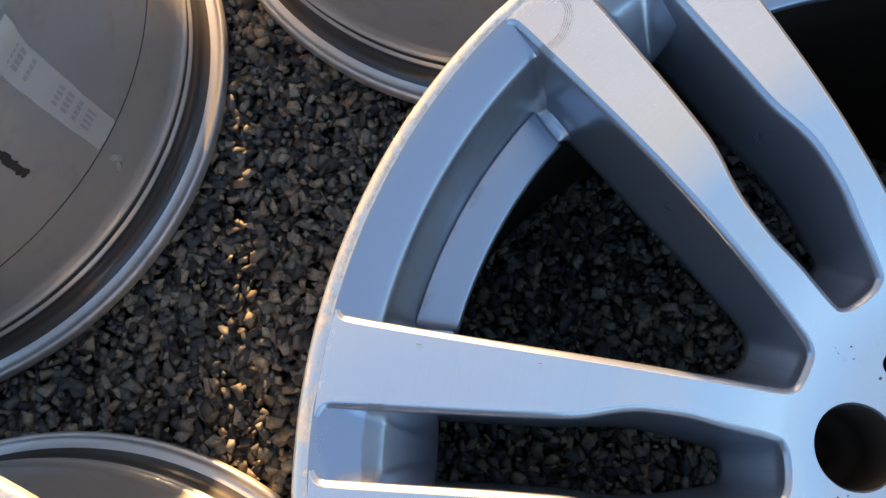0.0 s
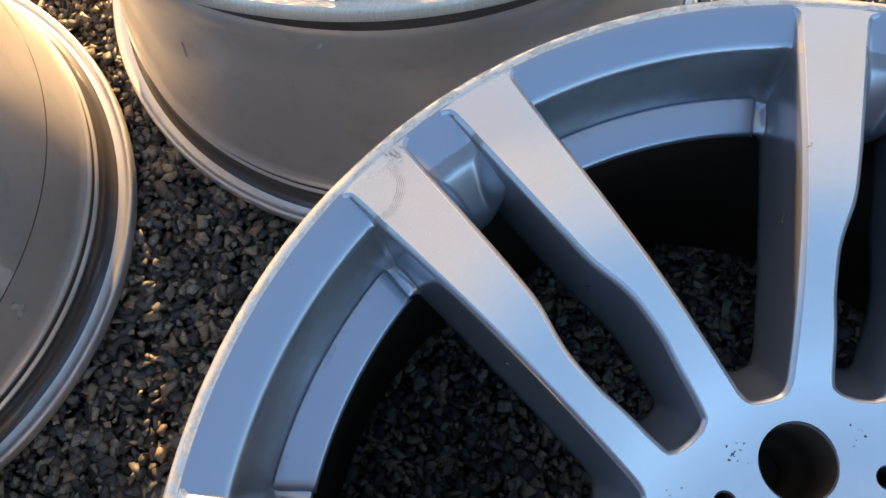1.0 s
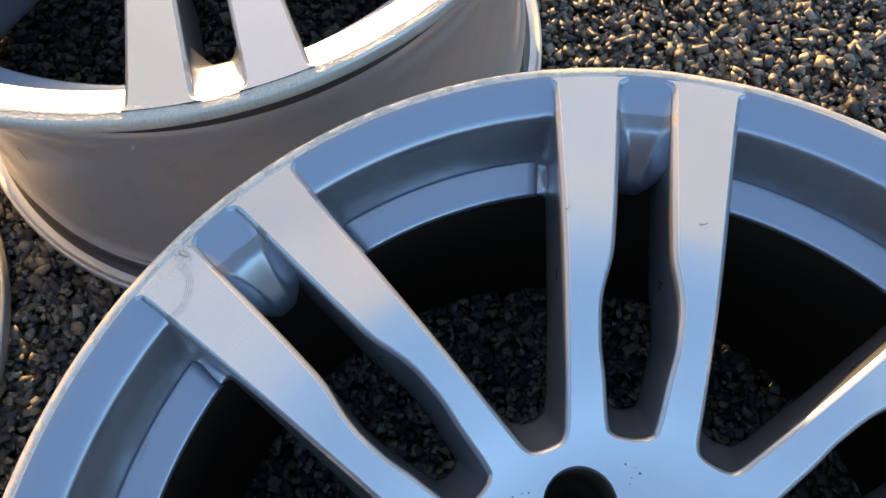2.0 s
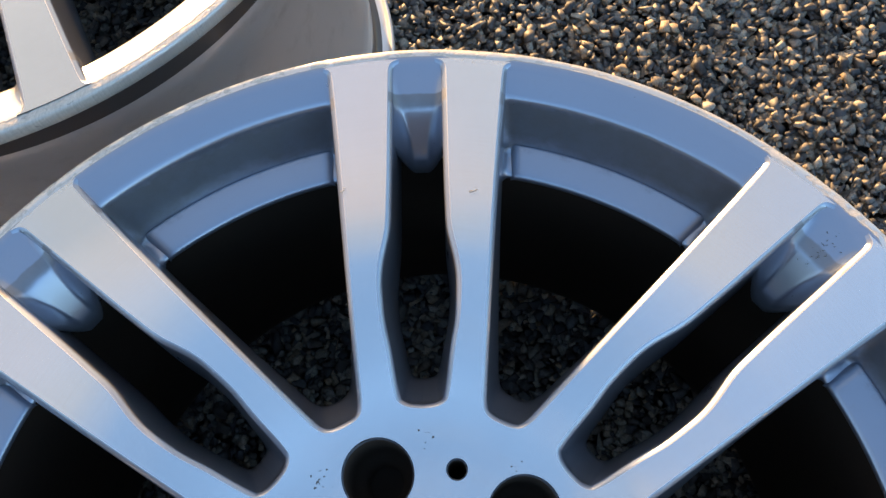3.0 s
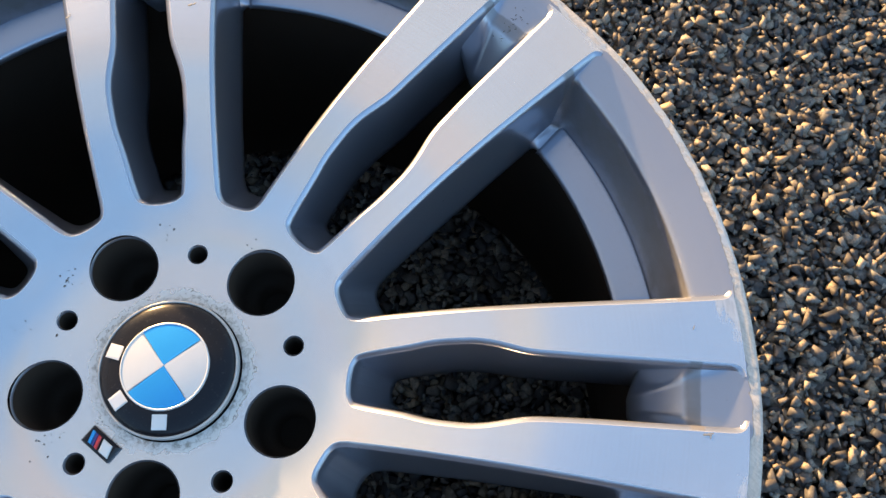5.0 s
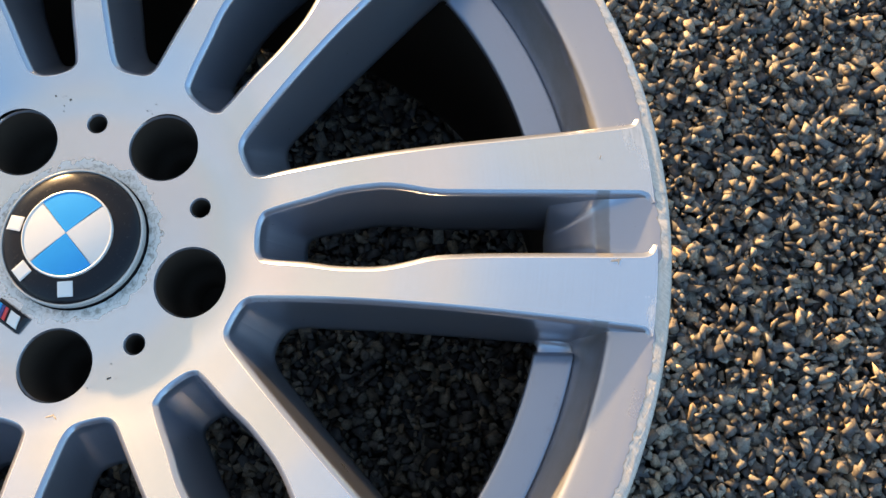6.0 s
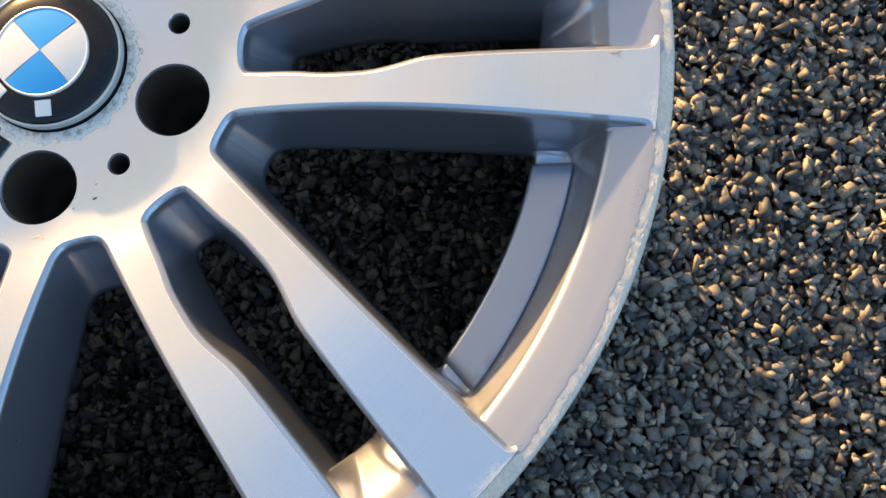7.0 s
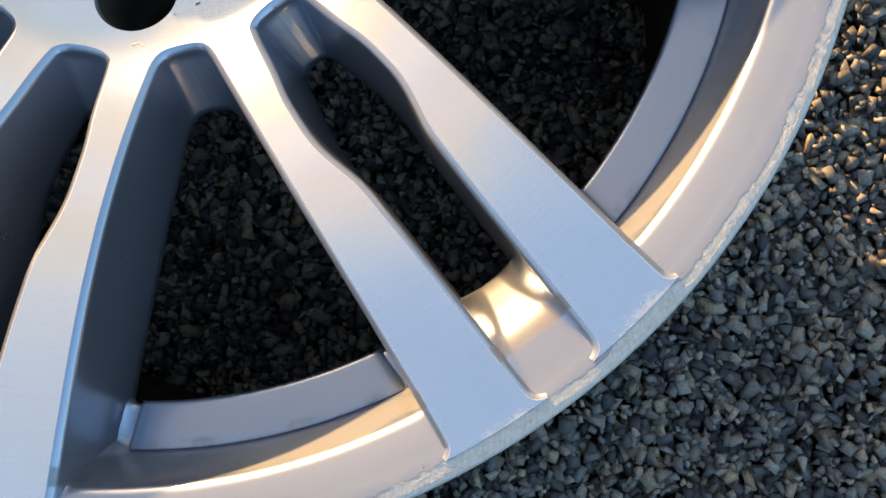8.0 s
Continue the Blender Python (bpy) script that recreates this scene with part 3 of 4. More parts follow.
def hub_mesh():
    """Hub face with the inner ends of all windows, the five bolt holes and the five small holes."""
    from mathutils.geometry import delaunay_2d_cdt
    verts, faces, normals, outline, ends = [], [], [], [], {}
    for name, side in (("slim", SLIM), ("wide", WIDE)):
        ends[name] = [float(v) for v in side.r if v < R_HUB - 2e-4] + [R_HUB]
    for k in range(7):
        for name, side, a in (("slim", SLIM, k * FOLD), ("wide", WIDE, (k + 0.5) * FOLD)):
            rr = ends[name]
            outline += [turned(tuple(side.edge(r)), a, -1) for r in rr[::-1]]
            outline += [turned(tuple(side.edge(r)), a, 1) for r in rr[1:]]
            # the arc across the foot of the next spoke
            if name == "slim":
                s, w = SLIM.edge(R_HUB), turned(WIDE.edge(R_HUB), FOLD / 2, -1)
                b0, b1 = math.atan2(s[1], s[0]), math.atan2(w[1], w[0])
            else:
                s, w = WIDE.edge(R_HUB), turned(SLIM.edge(R_HUB), FOLD / 2, -1)
                b0, b1 = math.atan2(s[1], s[0]), math.atan2(w[1], w[0])
            for j in range(1, COLS):
                b = a + b0 + (b1 - b0) * j / COLS
                outline.append((R_HUB * math.cos(b), R_HUB * math.sin(b)))
    holes = [(0, 0, CAP_R, 96)]
    for i in range(5):
        for a0, rad, n in ((BOLT_A, 0.0173, 64), (SMALL_A, 0.0052, 32)):
            a = a0 + i * 2 * math.pi / 5
            holes.append((0.060 * math.cos(a), 0.060 * math.sin(a), rad, n))
    loops = [outline] + [circle(*h) for h in holes]
    pts, edges = [], []
    for lp in loops:
        b = len(pts)
        pts += [Vector(p[:2]) for p in lp]
        edges += [(b + i, b + (i + 1) % len(lp)) for i in range(len(lp))]

    def inside(x, y, poly):
        hit = False
        for i in range(len(poly)):
            x1, y1, x2, y2 = *poly[i - 1][:2], *poly[i][:2]
            if (y1 > y) != (y2 > y) and x < (x2 - x1) * (y - y1) / (y2 - y1) + x1:
                hit = not hit
        return hit

    for i in range(-30, 31):
        for j in range(-30, 31):
            x, y = i * 0.0031 + (j % 2) * 0.0015, j * 0.0028
            if 0.036 < math.hypot(x, y) < 0.0845 and all(math.hypot(x - h[0], y - h[1]) > h[2] + 0.001 for h in holes):
                pts.append(Vector((x, y)))
    v2, _, f2, *_ = delaunay_2d_cdt(pts, edges, [], 0, 1e-7)
    for v in v2:
        verts.append((v.x, v.y, face_z(v.length)))
        normals.append(face_normal(v.x, v.y))
    for f in f2:
        c = sum((v2[i] for i in f), Vector((0, 0))) / len(f)
        if any(math.hypot(c.x - h[0], c.y - h[1]) < h[2] * 0.998 for h in holes) or not inside(c.x, c.y, outline):
            continue
        area = sum(v2[f[i - 1]].x * v2[f[i]].y - v2[f[i]].x * v2[f[i - 1]].y for i in range(len(f)))
        faces.append(tuple(f) if area > 0 else tuple(f)[::-1])
    return verts, faces, normals, holes


def end_mesh(side):
    """Painted wall round the inner end of a window."""
    rr = [float(v) for v in side.r if v < R_HUB - 2e-4] + [R_HUB]
    cols = [[turned(p, 0, -1) for p in side.wall(r)] for r in rr[::-1]] + [side.wall(r) for r in rr[1:]]
    return (*strips(cols, True, 0), ([1] + [0] * (len(cols[0]) - 2)) * (len(cols) - 1))


def bore_mesh(rad, n):
    """Wall of a round hole with a small chamfer, narrowing to its seat."""
    if rad > 0.02:
        prof = [(rad, 0.0), (rad - 0.0003, -0.001), (rad - 0.0003, -0.012), (0.02, -0.012)]
    elif rad > 0.01:
        prof = [(rad, 0.0), (rad - 0.0008, -0.0010), (rad - 0.0010, -0.030), (rad - 0.005, -0.036), (rad - 0.0080, -0.037), (rad - 0.0084, -0.11), (0.0004, -0.11)]
    else:
        prof = [(rad, 0.0), (rad - 0.0008, -0.0010), (rad - 0.001, -0.05)]
    v, f = revolve(prof, 0, 360, n, True)
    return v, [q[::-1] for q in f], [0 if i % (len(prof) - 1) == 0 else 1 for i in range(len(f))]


def wall_angle(side, r, z):
    """Angle from a window's axis to its side wall, at radius r and height z."""
    e = side.edge(r)
    low = np.array([np.interp(r, np.hypot(side.low[:, 0], side.low[:, 1]), side.low[:, i]) for i in (0, 1)])
    w = min(max((face_z(r) - z) / (face_z(r) - Z_BACK), 0.0), 1.0)
    return (1 - w) * math.atan2(e[1], e[0]) + w * math.atan2(low[1], low[0])


def filleted(side, profile):
    """Rounds the joint between a lathe-shaped floor and the side walls of its window, wider towards the bottom."""
    nor = []
    for j in range(len(profile)):
        p, q = profile[max(j - 1, 0)], profile[min(j + 1, len(profile) - 1)]
        d = math.hypot(q[0] - p[0], q[1] - p[1])
        nor.append((-(p[1] - q[1]) / d, (p[0] - q[0]) / d))
    edge = [wall_angle(side, r, z) for r, z in profile]
    size = [float(np.interp(z, (-0.0150, -0.0110, 0.0190, 0.0270), (0.0045, 0.0072, 0.0045, 0.0014))) for r, z in profile]

    def shape(a, j, r, z):
        near, radius = (edge[j] - abs(a)) * r, size[j]
        fade = min(1.0, max(0.0, (0.0278 - z) / 0.004))
        if near >= radius or fade <= 0:
            return r, z
        k = min(radius - near, radius * 0.98)
        lift = (radius - math.sqrt(radius * radius - k * k)) * fade
        return r + nor[j][0] * lift, z + nor[j][1] * lift
    return shape


def ramp_mesh():
    """Floor of a narrow window: it slopes down from the lip, and hollow flanks widen along it up to the spokes."""
    prof = [(0.2650, slope_z(0.2650))] + sub([(0.2630, slope_z(0.2630)), (0.2570, 0.0245), (0.2490, 0.0221), (0.2448, 0.0203), (0.2420, 0.0180),
                (0.2370, 0.0118), (0.2320, 0.0050), (0.2272, -0.0020), (0.2246, -0.0072), (0.2237, -0.0115), (0.2240, -0.0165), (0.2256, -0.0198), (0.2345, -0.0205)], 4)
    across = [0.0, 0.25, 0.5, 0.75, 1.0]
    hollow = [0.12, 0.25, 0.38, 0.5, 0.62, 0.73, 0.83, 0.91, 0.965, 1.0]
    verts, faces = [], []
    for r, z in prof:
        wall = r * math.sin(wall_angle(SLIM, min(r, 0.262), min(z, 0.0240))) + 0.0006
        wall = min(wall, float(np.interp(r, (0.262, 0.2688, 0.2706), (0.0140, 0.0118, 0.0112))))
        flat = float(np.interp(r, (0.2238, 0.2325, 0.2390, 0.2448, 0.2560, 0.2665), (0.0036, 0.0050, 0.0068, 0.0084, 0.0103, 0.0114)))
        flat = min(flat, wall - 0.0004)
        tall = min(0.80 * max(face_z(r) - 0.003 - z, 0.0), 2.6 * (wall - flat))
        half = [(flat * u, 0.0) for u in across] + [(flat + (wall - flat) * t, tall * (0.3 * t + 0.7 * t ** 1.7)) for t in hollow]
        row = [(-y, h) for y, h in half[:0:-1]] + half
        for y, h in row:
            verts.append((math.sqrt(r * r - y * y), y, z + h))
    n = 2 * (len(across) + len(hollow)) - 1
    for i in range(len(prof) - 1):
        for j in range(n - 1):
            p = i * n + j
            faces.append((p, p + 1, p + n + 1, p + n))
    return verts, [q[::-1] for q in faces]


def ledge_mesh():
    """The raised pad along the foot of a wide window, rounded off at both ends and along its inner edge."""
    prof = sub([(0.2428, -0.0125), (0.2421, -0.0109), (0.2408, -0.0107), (0.2330, -0.0122), (0.2266, -0.0136), (0.2246, -0.0144), (0.2237, -0.0157),
                (0.2236, -0.0175), (0.2248, -0.0198)], 3)
    ends = [(0.0, 0.0046), (0.0006, 0.0028), (0.0013, 0.0015), (0.0022, 0.0006), (0.0034, 0.0001)]
    verts, faces = [], []
    for r, z in prof:
        half = float(np.interp(r, (0.2237, 0.2425), (12.9, 13.7)))
        row = []
        for inset, drop in ends:
            row.append((radians(half) - inset / r, z - drop * float(np.interp(z, (-0.0198, -0.0150), (0.0, 1.0)))))
        mid = [(row[-1][0] * (1 - i / 14), z) for i in range(1, 28)]
        full = row + mid + [(-a, h) for a, h in row[::-1]]
        for a, h in full:
            verts.append((r * math.cos(a), r * math.sin(a), h))
    n = len(verts) // len(prof)
    for i in range(len(prof) - 1):
        for j in range(n - 1):
            p = i * n + j
            faces.append((p, p + n, p + n + 1, p + 1))
    return verts, [q[::-1] for q in faces]


def kerbed(a, j, r, z):
    """The lip: painted slope up to a torn border, then bare metal, planed flat where kerbs have scraped it."""
    p = Vector((math.cos(a), math.sin(a), 0))
    scrape = (0.5 * math.cos(a + 0.52) + 0.35 * noise.noise(p * 2.7 + Vector((4, 2, 0))) + 0.05) * 2.2
    scrape = min(1.0, max(0.0, scrape))
    # spoke ends stand level with the lip, so the scrape is shallow there
    off = abs((math.degrees(a) + 360 / 14) % (360 / 7) - 360 / 14)
    between = max(0.0, min(1.0, max(4.0 - off, off - 9.9) / 1.0))
    low = scrape * max(0.2, between)
    jag = noise.noise(p * 150) * 0.35 + noise.noise(p * 61) * 0.4 + noise.noise(p * 13 + Vector((0, 3, 1))) * 0.8
    start = R_LIP + between * (0.0013 + 0.0007 * math.cos(a - 0.4))
    border = max(0.2655, start - (0.0002 + 0.0026 * low * low) * max(0.0, 0.30 + jag))
    if j < 5:
        torn = 0.0002 + 0.0006 * low * max(0.0, 0.5 + noise.noise(p * 240))
        r = (0.2647, 0.2650, border - 0.0003, border, border + torn)[j]
        return r, slope_z(r) - (0.00003, 0.0, 0.0, 0.0, 0.00006 + 0.00008 * low)[j]
    if r < 0.2755:
        r = 0.2755 - (0.2755 - r) * (0.2755 - border - 0.0009) / (0.2755 - R_LIP) if z > 0.025 else r
    plane = slope_z(border) - (r - border) * 0.05 + 0.00003 * noise.noise(p * 60 + Vector((j * 0.7, 0, 0)))
    chip = max(0.0, noise.noise(p * 34) * 0.5 + noise.noise(p * 90) * 0.4 - 0.18) if j > 7 else 0.0
    return r - chip * 0.0004, z - min(1.0, low * 4.0) * max(0.0, z - plane) - chip * 0.0006


def slope_z(r):
    """Height of the painted slope inside the lip."""
    return float(np.interp(r, (0.2600, 0.2655, 0.2688, 0.2712), (0.0253, 0.0271, 0.0281, 0.0285)))


def sub(points, per=5):
    return [tuple(p) for p in smooth_line(points, per)]


def bead_mesh():
    """The bead seat under the lip, still black with rubber."""
    prof = sub([(0.2715, 0.0168), (0.2640, 0.0155), (0.2560, 0.0135), (0.2525, 0.0070), (0.2512, -0.006), (0.2509, -0.018), (0.2508, -0.024)], 4)
    v, f = revolve(prof, 0, 360, 160, True)
    return v, [q[::-1] for q in f]


def barrel_meshes(extra):
    """The barrel's outside and inside; extra: how much deeper the rim is than the narrow one."""
    def deep(points):
        return [(r, z if z > -0.10 else z - extra) for r, z in points]

    prof = sub(deep([(0.2508, -0.024), (0.2512, -0.030), (0.2495, -0.040), (0.2455, -0.055), (0.2420, -0.075),
                      (0.2410, -0.095), (0.2425, -0.140), (0.2455, -0.175), (0.2490, -0.205), (0.2515, -0.222)]), 4)[:-1]
    prof += sub(deep([(0.2515, -0.222), (0.2540, -0.228), (0.2562, -0.2315), (0.2548, -0.2350), (0.2536, -0.2385), (0.2542, -0.2415), (0.2563, -0.2445),
                      (0.2548, -0.2485), (0.2540, -0.2540), (0.2552, -0.2600), (0.2585, -0.2645), (0.2635, -0.2672), (0.2680, -0.2682), (0.2703, -0.2680),
                      (0.2714, -0.2675), (0.2730, -0.2671), (0.2744, -0.2678), (0.2753, -0.2700), (0.2755, -0.2770),
                      (0.2740, -0.2812), (0.2710, -0.2828), (0.2670, -0.2800), (0.2620, -0.2720)]), 4)
    v, f = revolve(prof, 0, 360, 192, True)
    # black rubber from the old tyre stays on the inner bead seat; the grooves beside it are black too
    def blackened(r, z):
        return r < 0.2640 and -0.2680 < z < -0.2462 or -0.2412 < z < -0.2352

    dark = [1 if blackened((prof[j][0] + prof[j + 1][0]) / 2, (prof[j][1] + prof[j + 1][1]) / 2 + extra) else 0 for j in range(len(prof) - 1)] * 192
    prof = sub(deep([(0.2620, -0.2720), (0.2500, -0.2600), (0.2470, -0.2350), (0.2440, -0.2000), (0.2360, -0.1400), (0.2330, -0.0800),
                     (0.2322, -0.0500), (0.2330, -0.0300), (0.2346, -0.0203)]), 4)
    v2, f2 = revolve(prof, 0, 360, 192, True)
    return (v, [q[::-1] for q in f], dark), (v2, [q[::-1] for q in f2], [0] * len(f2))


def build_wheel():
    wheel = MAIN
    wheel.empty_display_size = 0.1
    tagged(wheel, "silver alloy wheel with kerbed lip and chipped centre cap, on gravel", "wheel", "set of alloy wheels")
    v, f, n, holes = hub_mesh()
    hub = mesh_part("hub", v, f, MACHINED, wheel, "machined hub face with pitted corrosion and bolt holes", None, n)
    first = {}
    for x, y, rad, count in holes:
        name = "cap_seat" if rad > 0.02 else "bolt_hole" if rad > 0.01 else "locating_hole"
        at = Matrix.Translation((x, y, face_z(math.hypot(x, y))))
        if name in first:
            share_part(name, first[name], hub, at)
        else:
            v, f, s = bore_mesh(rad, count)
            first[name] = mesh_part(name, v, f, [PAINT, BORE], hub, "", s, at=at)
    for k in range(7):
        for name, side, a in (("slot_end", SLIM, k * FOLD), ("window_end", WIDE, (k + 0.5) * FOLD)):
            at = Matrix.Rotation(a, 4, "Z")
            if name in first:
                share_part(name, first[name], hub, at)
            else:
                v, f, s = end_mesh(side)
                first[name] = mesh_part(name, v, f, [PAINT, EDGE], hub, "", s, at=at)
    for k in range(7):
        for sign in (1, -1):
            at = Matrix.Rotation(k * FOLD, 4, "Z")
            if sign in first:
                share_part("spoke", first[sign], wheel, at)
            else:
                v, f, s, n = spoke_mesh(sign)
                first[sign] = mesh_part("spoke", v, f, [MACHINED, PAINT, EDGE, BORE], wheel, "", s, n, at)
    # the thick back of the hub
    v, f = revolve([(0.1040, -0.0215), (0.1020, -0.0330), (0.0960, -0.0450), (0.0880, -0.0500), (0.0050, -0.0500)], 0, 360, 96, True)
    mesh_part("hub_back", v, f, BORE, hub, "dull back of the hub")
    # lip
    prof = [(R_LIP, 0.0281)] * 5 + [(0.2694, 0.02848), (0.2708, 0.0286), (0.2722, 0.02855), (0.2738, 0.0282), (0.2748, 0.0275),
            (0.2754, 0.0262), (0.2755, 0.0235), (0.2753, 0.0195), (0.2742, 0.0178), (0.2715, 0.0168)]
    v, f = revolve(prof, 0, 360, 1200, True, kerbed)
    mesh_part("rim_lip", v, [q[::-1] for q in f], [PAINT, LIP, SCAR], wheel, "machined rim lip scraped rough by kerbs", ([0] * 3 + [2] + [1] * (len(prof) - 5)) * 1200)
    # sloping lip wall and sill in each wide window, ramp in each narrow one
    half = math.degrees(FOLD) / 2
    sill = [(0.2650, slope_z(0.2650))] + sub([(0.2630, slope_z(0.2630)), (0.2600, 0.0253), (0.2550, 0.0235), (0.2523, 0.0223), (0.2506, 0.0206), (0.2497, 0.0180)], 5)[:-1]
    sill += sub([(0.2497, 0.0180), (0.2472, 0.0085), (0.2446, -0.0020), (0.2429, -0.0098), (0.2412, -0.0136), (0.2380, -0.0152)], 3)[:-1]
    sill += sub([(0.2380, -0.0152), (0.2300, -0.0158), (0.2266, -0.0164), (0.2252, -0.0176), (0.2250, -0.0188), (0.2262, -0.0200), (0.2345, -0.0205)], 3)
    keep = {}
    for k in range(7):
        for name, a in (("window_sill", (k + 0.5) * FOLD), ("sill_ledge", (k + 0.5) * FOLD), ("pocket_ramp", k * FOLD)):
            at = Matrix.Rotation(a, 4, "Z")
            if name in keep:
                share_part(name, keep[name], wheel, at)
                continue
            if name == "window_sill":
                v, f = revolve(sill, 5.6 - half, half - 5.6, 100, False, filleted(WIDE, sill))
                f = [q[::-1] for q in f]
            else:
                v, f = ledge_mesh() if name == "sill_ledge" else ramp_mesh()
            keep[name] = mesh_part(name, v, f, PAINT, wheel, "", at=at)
    outside, inside = barrel_meshes(0.0)
    mesh_part("bead_seat", *bead_mesh(), TAR, wheel, "bead seat black with old tyre rubber")
    mesh_part("barrel", outside[0], outside[1], [BARREL, TAR], wheel, "satin silver-grey rim barrel with ridged inner flange", outside[2])
    mesh_part("barrel_inside", inside[0], inside[1], BORE, wheel, "dark brown inside of the rim barrel")
    # centre cap
    cap = mesh_part("centre_cap", *lathe_cap(), CAP_BLACK, wheel, "black centre cap with chipped enamel")
    ring = sub([(0.0338, 0.0020), (0.0339, 0.0044), (0.0336, 0.0054), (0.0330, 0.0057), (0.0325, 0.0054), (0.0324, 0.0044)], 3)
    v, f = revolve(ring, 0, 360, 120, True)
    mesh_part("cap_ring", v, [q[::-1] for q in f], CAP_RING, cap, "corroded pale metal ring")
    edge = sub([(0.0212, 0.0085), (0.0212, 0.0102), (0.0208, 0.0106), (0.0203, 0.0105), (0.0201, 0.0095)], 2)
    v, f = revolve(edge, 0, 360, 96, True)
    mesh_part("emblem_rim", v, [q[::-1] for q in f], LETTER, cap)
    for i in range(4):
        a0 = 41.8 + i * 90
        pv, pf = revolve([(0.0004, 0.0114), (0.007, 0.0113), (0.014, 0.0110), (0.0202, 0.0104)], a0 + 1.0, a0 + 89.0, 24)
        mesh_part("emblem_quarter", pv, [q[::-1] for q in pf], CAP_BLUE if i % 2 == 0 else CAP_SILVER, cap,
                  "blue enamel quarter" if i % 2 == 0 else "silver enamel quarter")
    pv, pf = revolve([(0.0001, 0.0108), (0.0202, 0.0100)], 0, 360, 64, True)
    mesh_part("emblem_base", pv, [q[::-1] for q in pf], LETTER, cap)
    for deg in (-86.0, -138.0, 168.0):
        v, f = bar_block(0.0072, 0.0070, 0.0003)
        a = radians(deg)
        mesh_part("emblem_bar", v, f, LETTER, cap, "plain pale bar", flat=True,
                  at=Matrix.Rotation(a, 4, "Z") @ Matrix.Translation((0.0262, 0, 0.0086)) @ Matrix.Rotation(0.16, 4, "Y"))
    # small stick-on badge between cap and window
    v, f = bar_block(0.0088, 0.0170, 0.0018)
    badge_at = Matrix.Translation((-0.0262, -0.0372, 0.0010)) @ Matrix.Rotation(radians(-124), 4, "Z")
    badge = mesh_part("badge", v, f, CAP_BLACK, wheel, "small black badge with coloured stripes", flat=True, at=badge_at)
    for y, mat, w in ((-0.0050, CAP_BLUE, 0.0018), (-0.0030, NAVY, 0.0016), (-0.0011, RED, 0.0018), (0.0040, LETTER, 0.0056)):
        v, f = bar_block(0.0056, w, 0.0006, 0.002)
        mesh_part("badge_stripe", v, f, mat, badge, flat=True, at=Matrix.Translation((0, y, 0.0019)))
    return wheel


def lathe_cap():
    prof = [(0.0001, 0.0100), (0.010, 0.0098), (0.0195, 0.0094), (0.0215, 0.0092), (0.026, 0.0084), (0.030, 0.0070), (0.0318, 0.0060), (0.0325, 0.0052), (0.0336, 0.0030), (0.0338, -0.010)]
    v, f = revolve(prof, 0, 360, 120, True)
    return v, [q[::-1] for q in f]


def bar_block(w, h, t, skew=0.0):
    """A low block with chamfered top edges, leaning sideways by skew."""
    verts, c = [], 0.12 * min(w, h)
    for z, k in ((-t, 0), (t * 0.5, 0), (t, c)):
        for sx, sy in ((-1, -1), (1, -1), (1, 1), (-1, 1)):
            verts.append((sx * (w / 2 - k), sy * (h / 2 - k) + sx * skew / 2, z))
    faces = [(8, 9, 10, 11)]
    for b in (0, 4):
        for i in range(4):
            j = (i + 1) % 4
            faces.append((b + i, b + j, b + 4 + j, b + 4 + i))
    return verts, faces


main_wheel = build_wheel()
# the far wheel is a little wider, and leans slightly
lean = Matrix.Rotation(radians(0.31), 4, Vector((-0.0022, 0.0050, 0)))
wheel_far = copy_thing(main_wheel, Matrix.Translation((-0.4132, 0.4016, 0.2917)) @ lean @ pose(0, 0, 0, 0, 0, -56.0))
for part, shape in zip([o for o in wheel_far.children if o.name.startswith("barrel")], barrel_meshes(0.0092)):
    deep_mesh = bpy.data.meshes.new("barrel")
    deep_mesh.from_pydata([tuple(v) for v in shape[0]], [], shape[1])
    deep_mesh.polygons.foreach_set("use_smooth", [True] * len(deep_mesh.polygons))
    for mat in part.data.materials:
        deep_mesh.materials.append(mat)
    deep_mesh.polygons.foreach_set("material_index", shape[2])
    part.data = deep_mesh
tagged(wheel_far, "silver alloy wheel with a deeper barrel, leaning on gravel")
wheel_side = copy_thing(main_wheel, pose(-0.7530, -0.0568, HUB_Z, 0, 0, 12))
tagged(wheel_side, "silver alloy wheel with a torn paper label on its barrel")
wheel_near = copy_thing(main_wheel, pose(-0.3205, -0.4600, HUB_Z, 0, 0, 70))
tagged(wheel_near, "silver alloy wheel with a sunlit inner flange, face up on gravel")



def flake(parent, x, y, size, angle, mat, name="scratch", seed=0, lift=0.00012, height=None, slim=0.30):
    """A small irregular mark lying on the machined face."""
    rng = random.Random(seed)
    n, verts = 14, []
    for i in range(n):
        a = 2 * math.pi * i / n
        k = size * rng.uniform(0.30, 1.0)
        px, py = k * math.cos(a), slim * k * math.sin(a)
        qx, qy = x + px * math.cos(angle) - py * math.sin(angle), y + px * math.sin(angle) + py * math.cos(angle)
        verts.append((qx, qy, (height(math.hypot(qx, qy)) if height else face_z(math.hypot(qx, qy))) + lift))
    verts.append((x, y, (height(math.hypot(x, y)) if height else face_z(math.hypot(x, y))) + lift * 1.6))
    mesh_part(name, verts, [(i, (i + 1) % n, n) for i in range(n)], mat, parent)


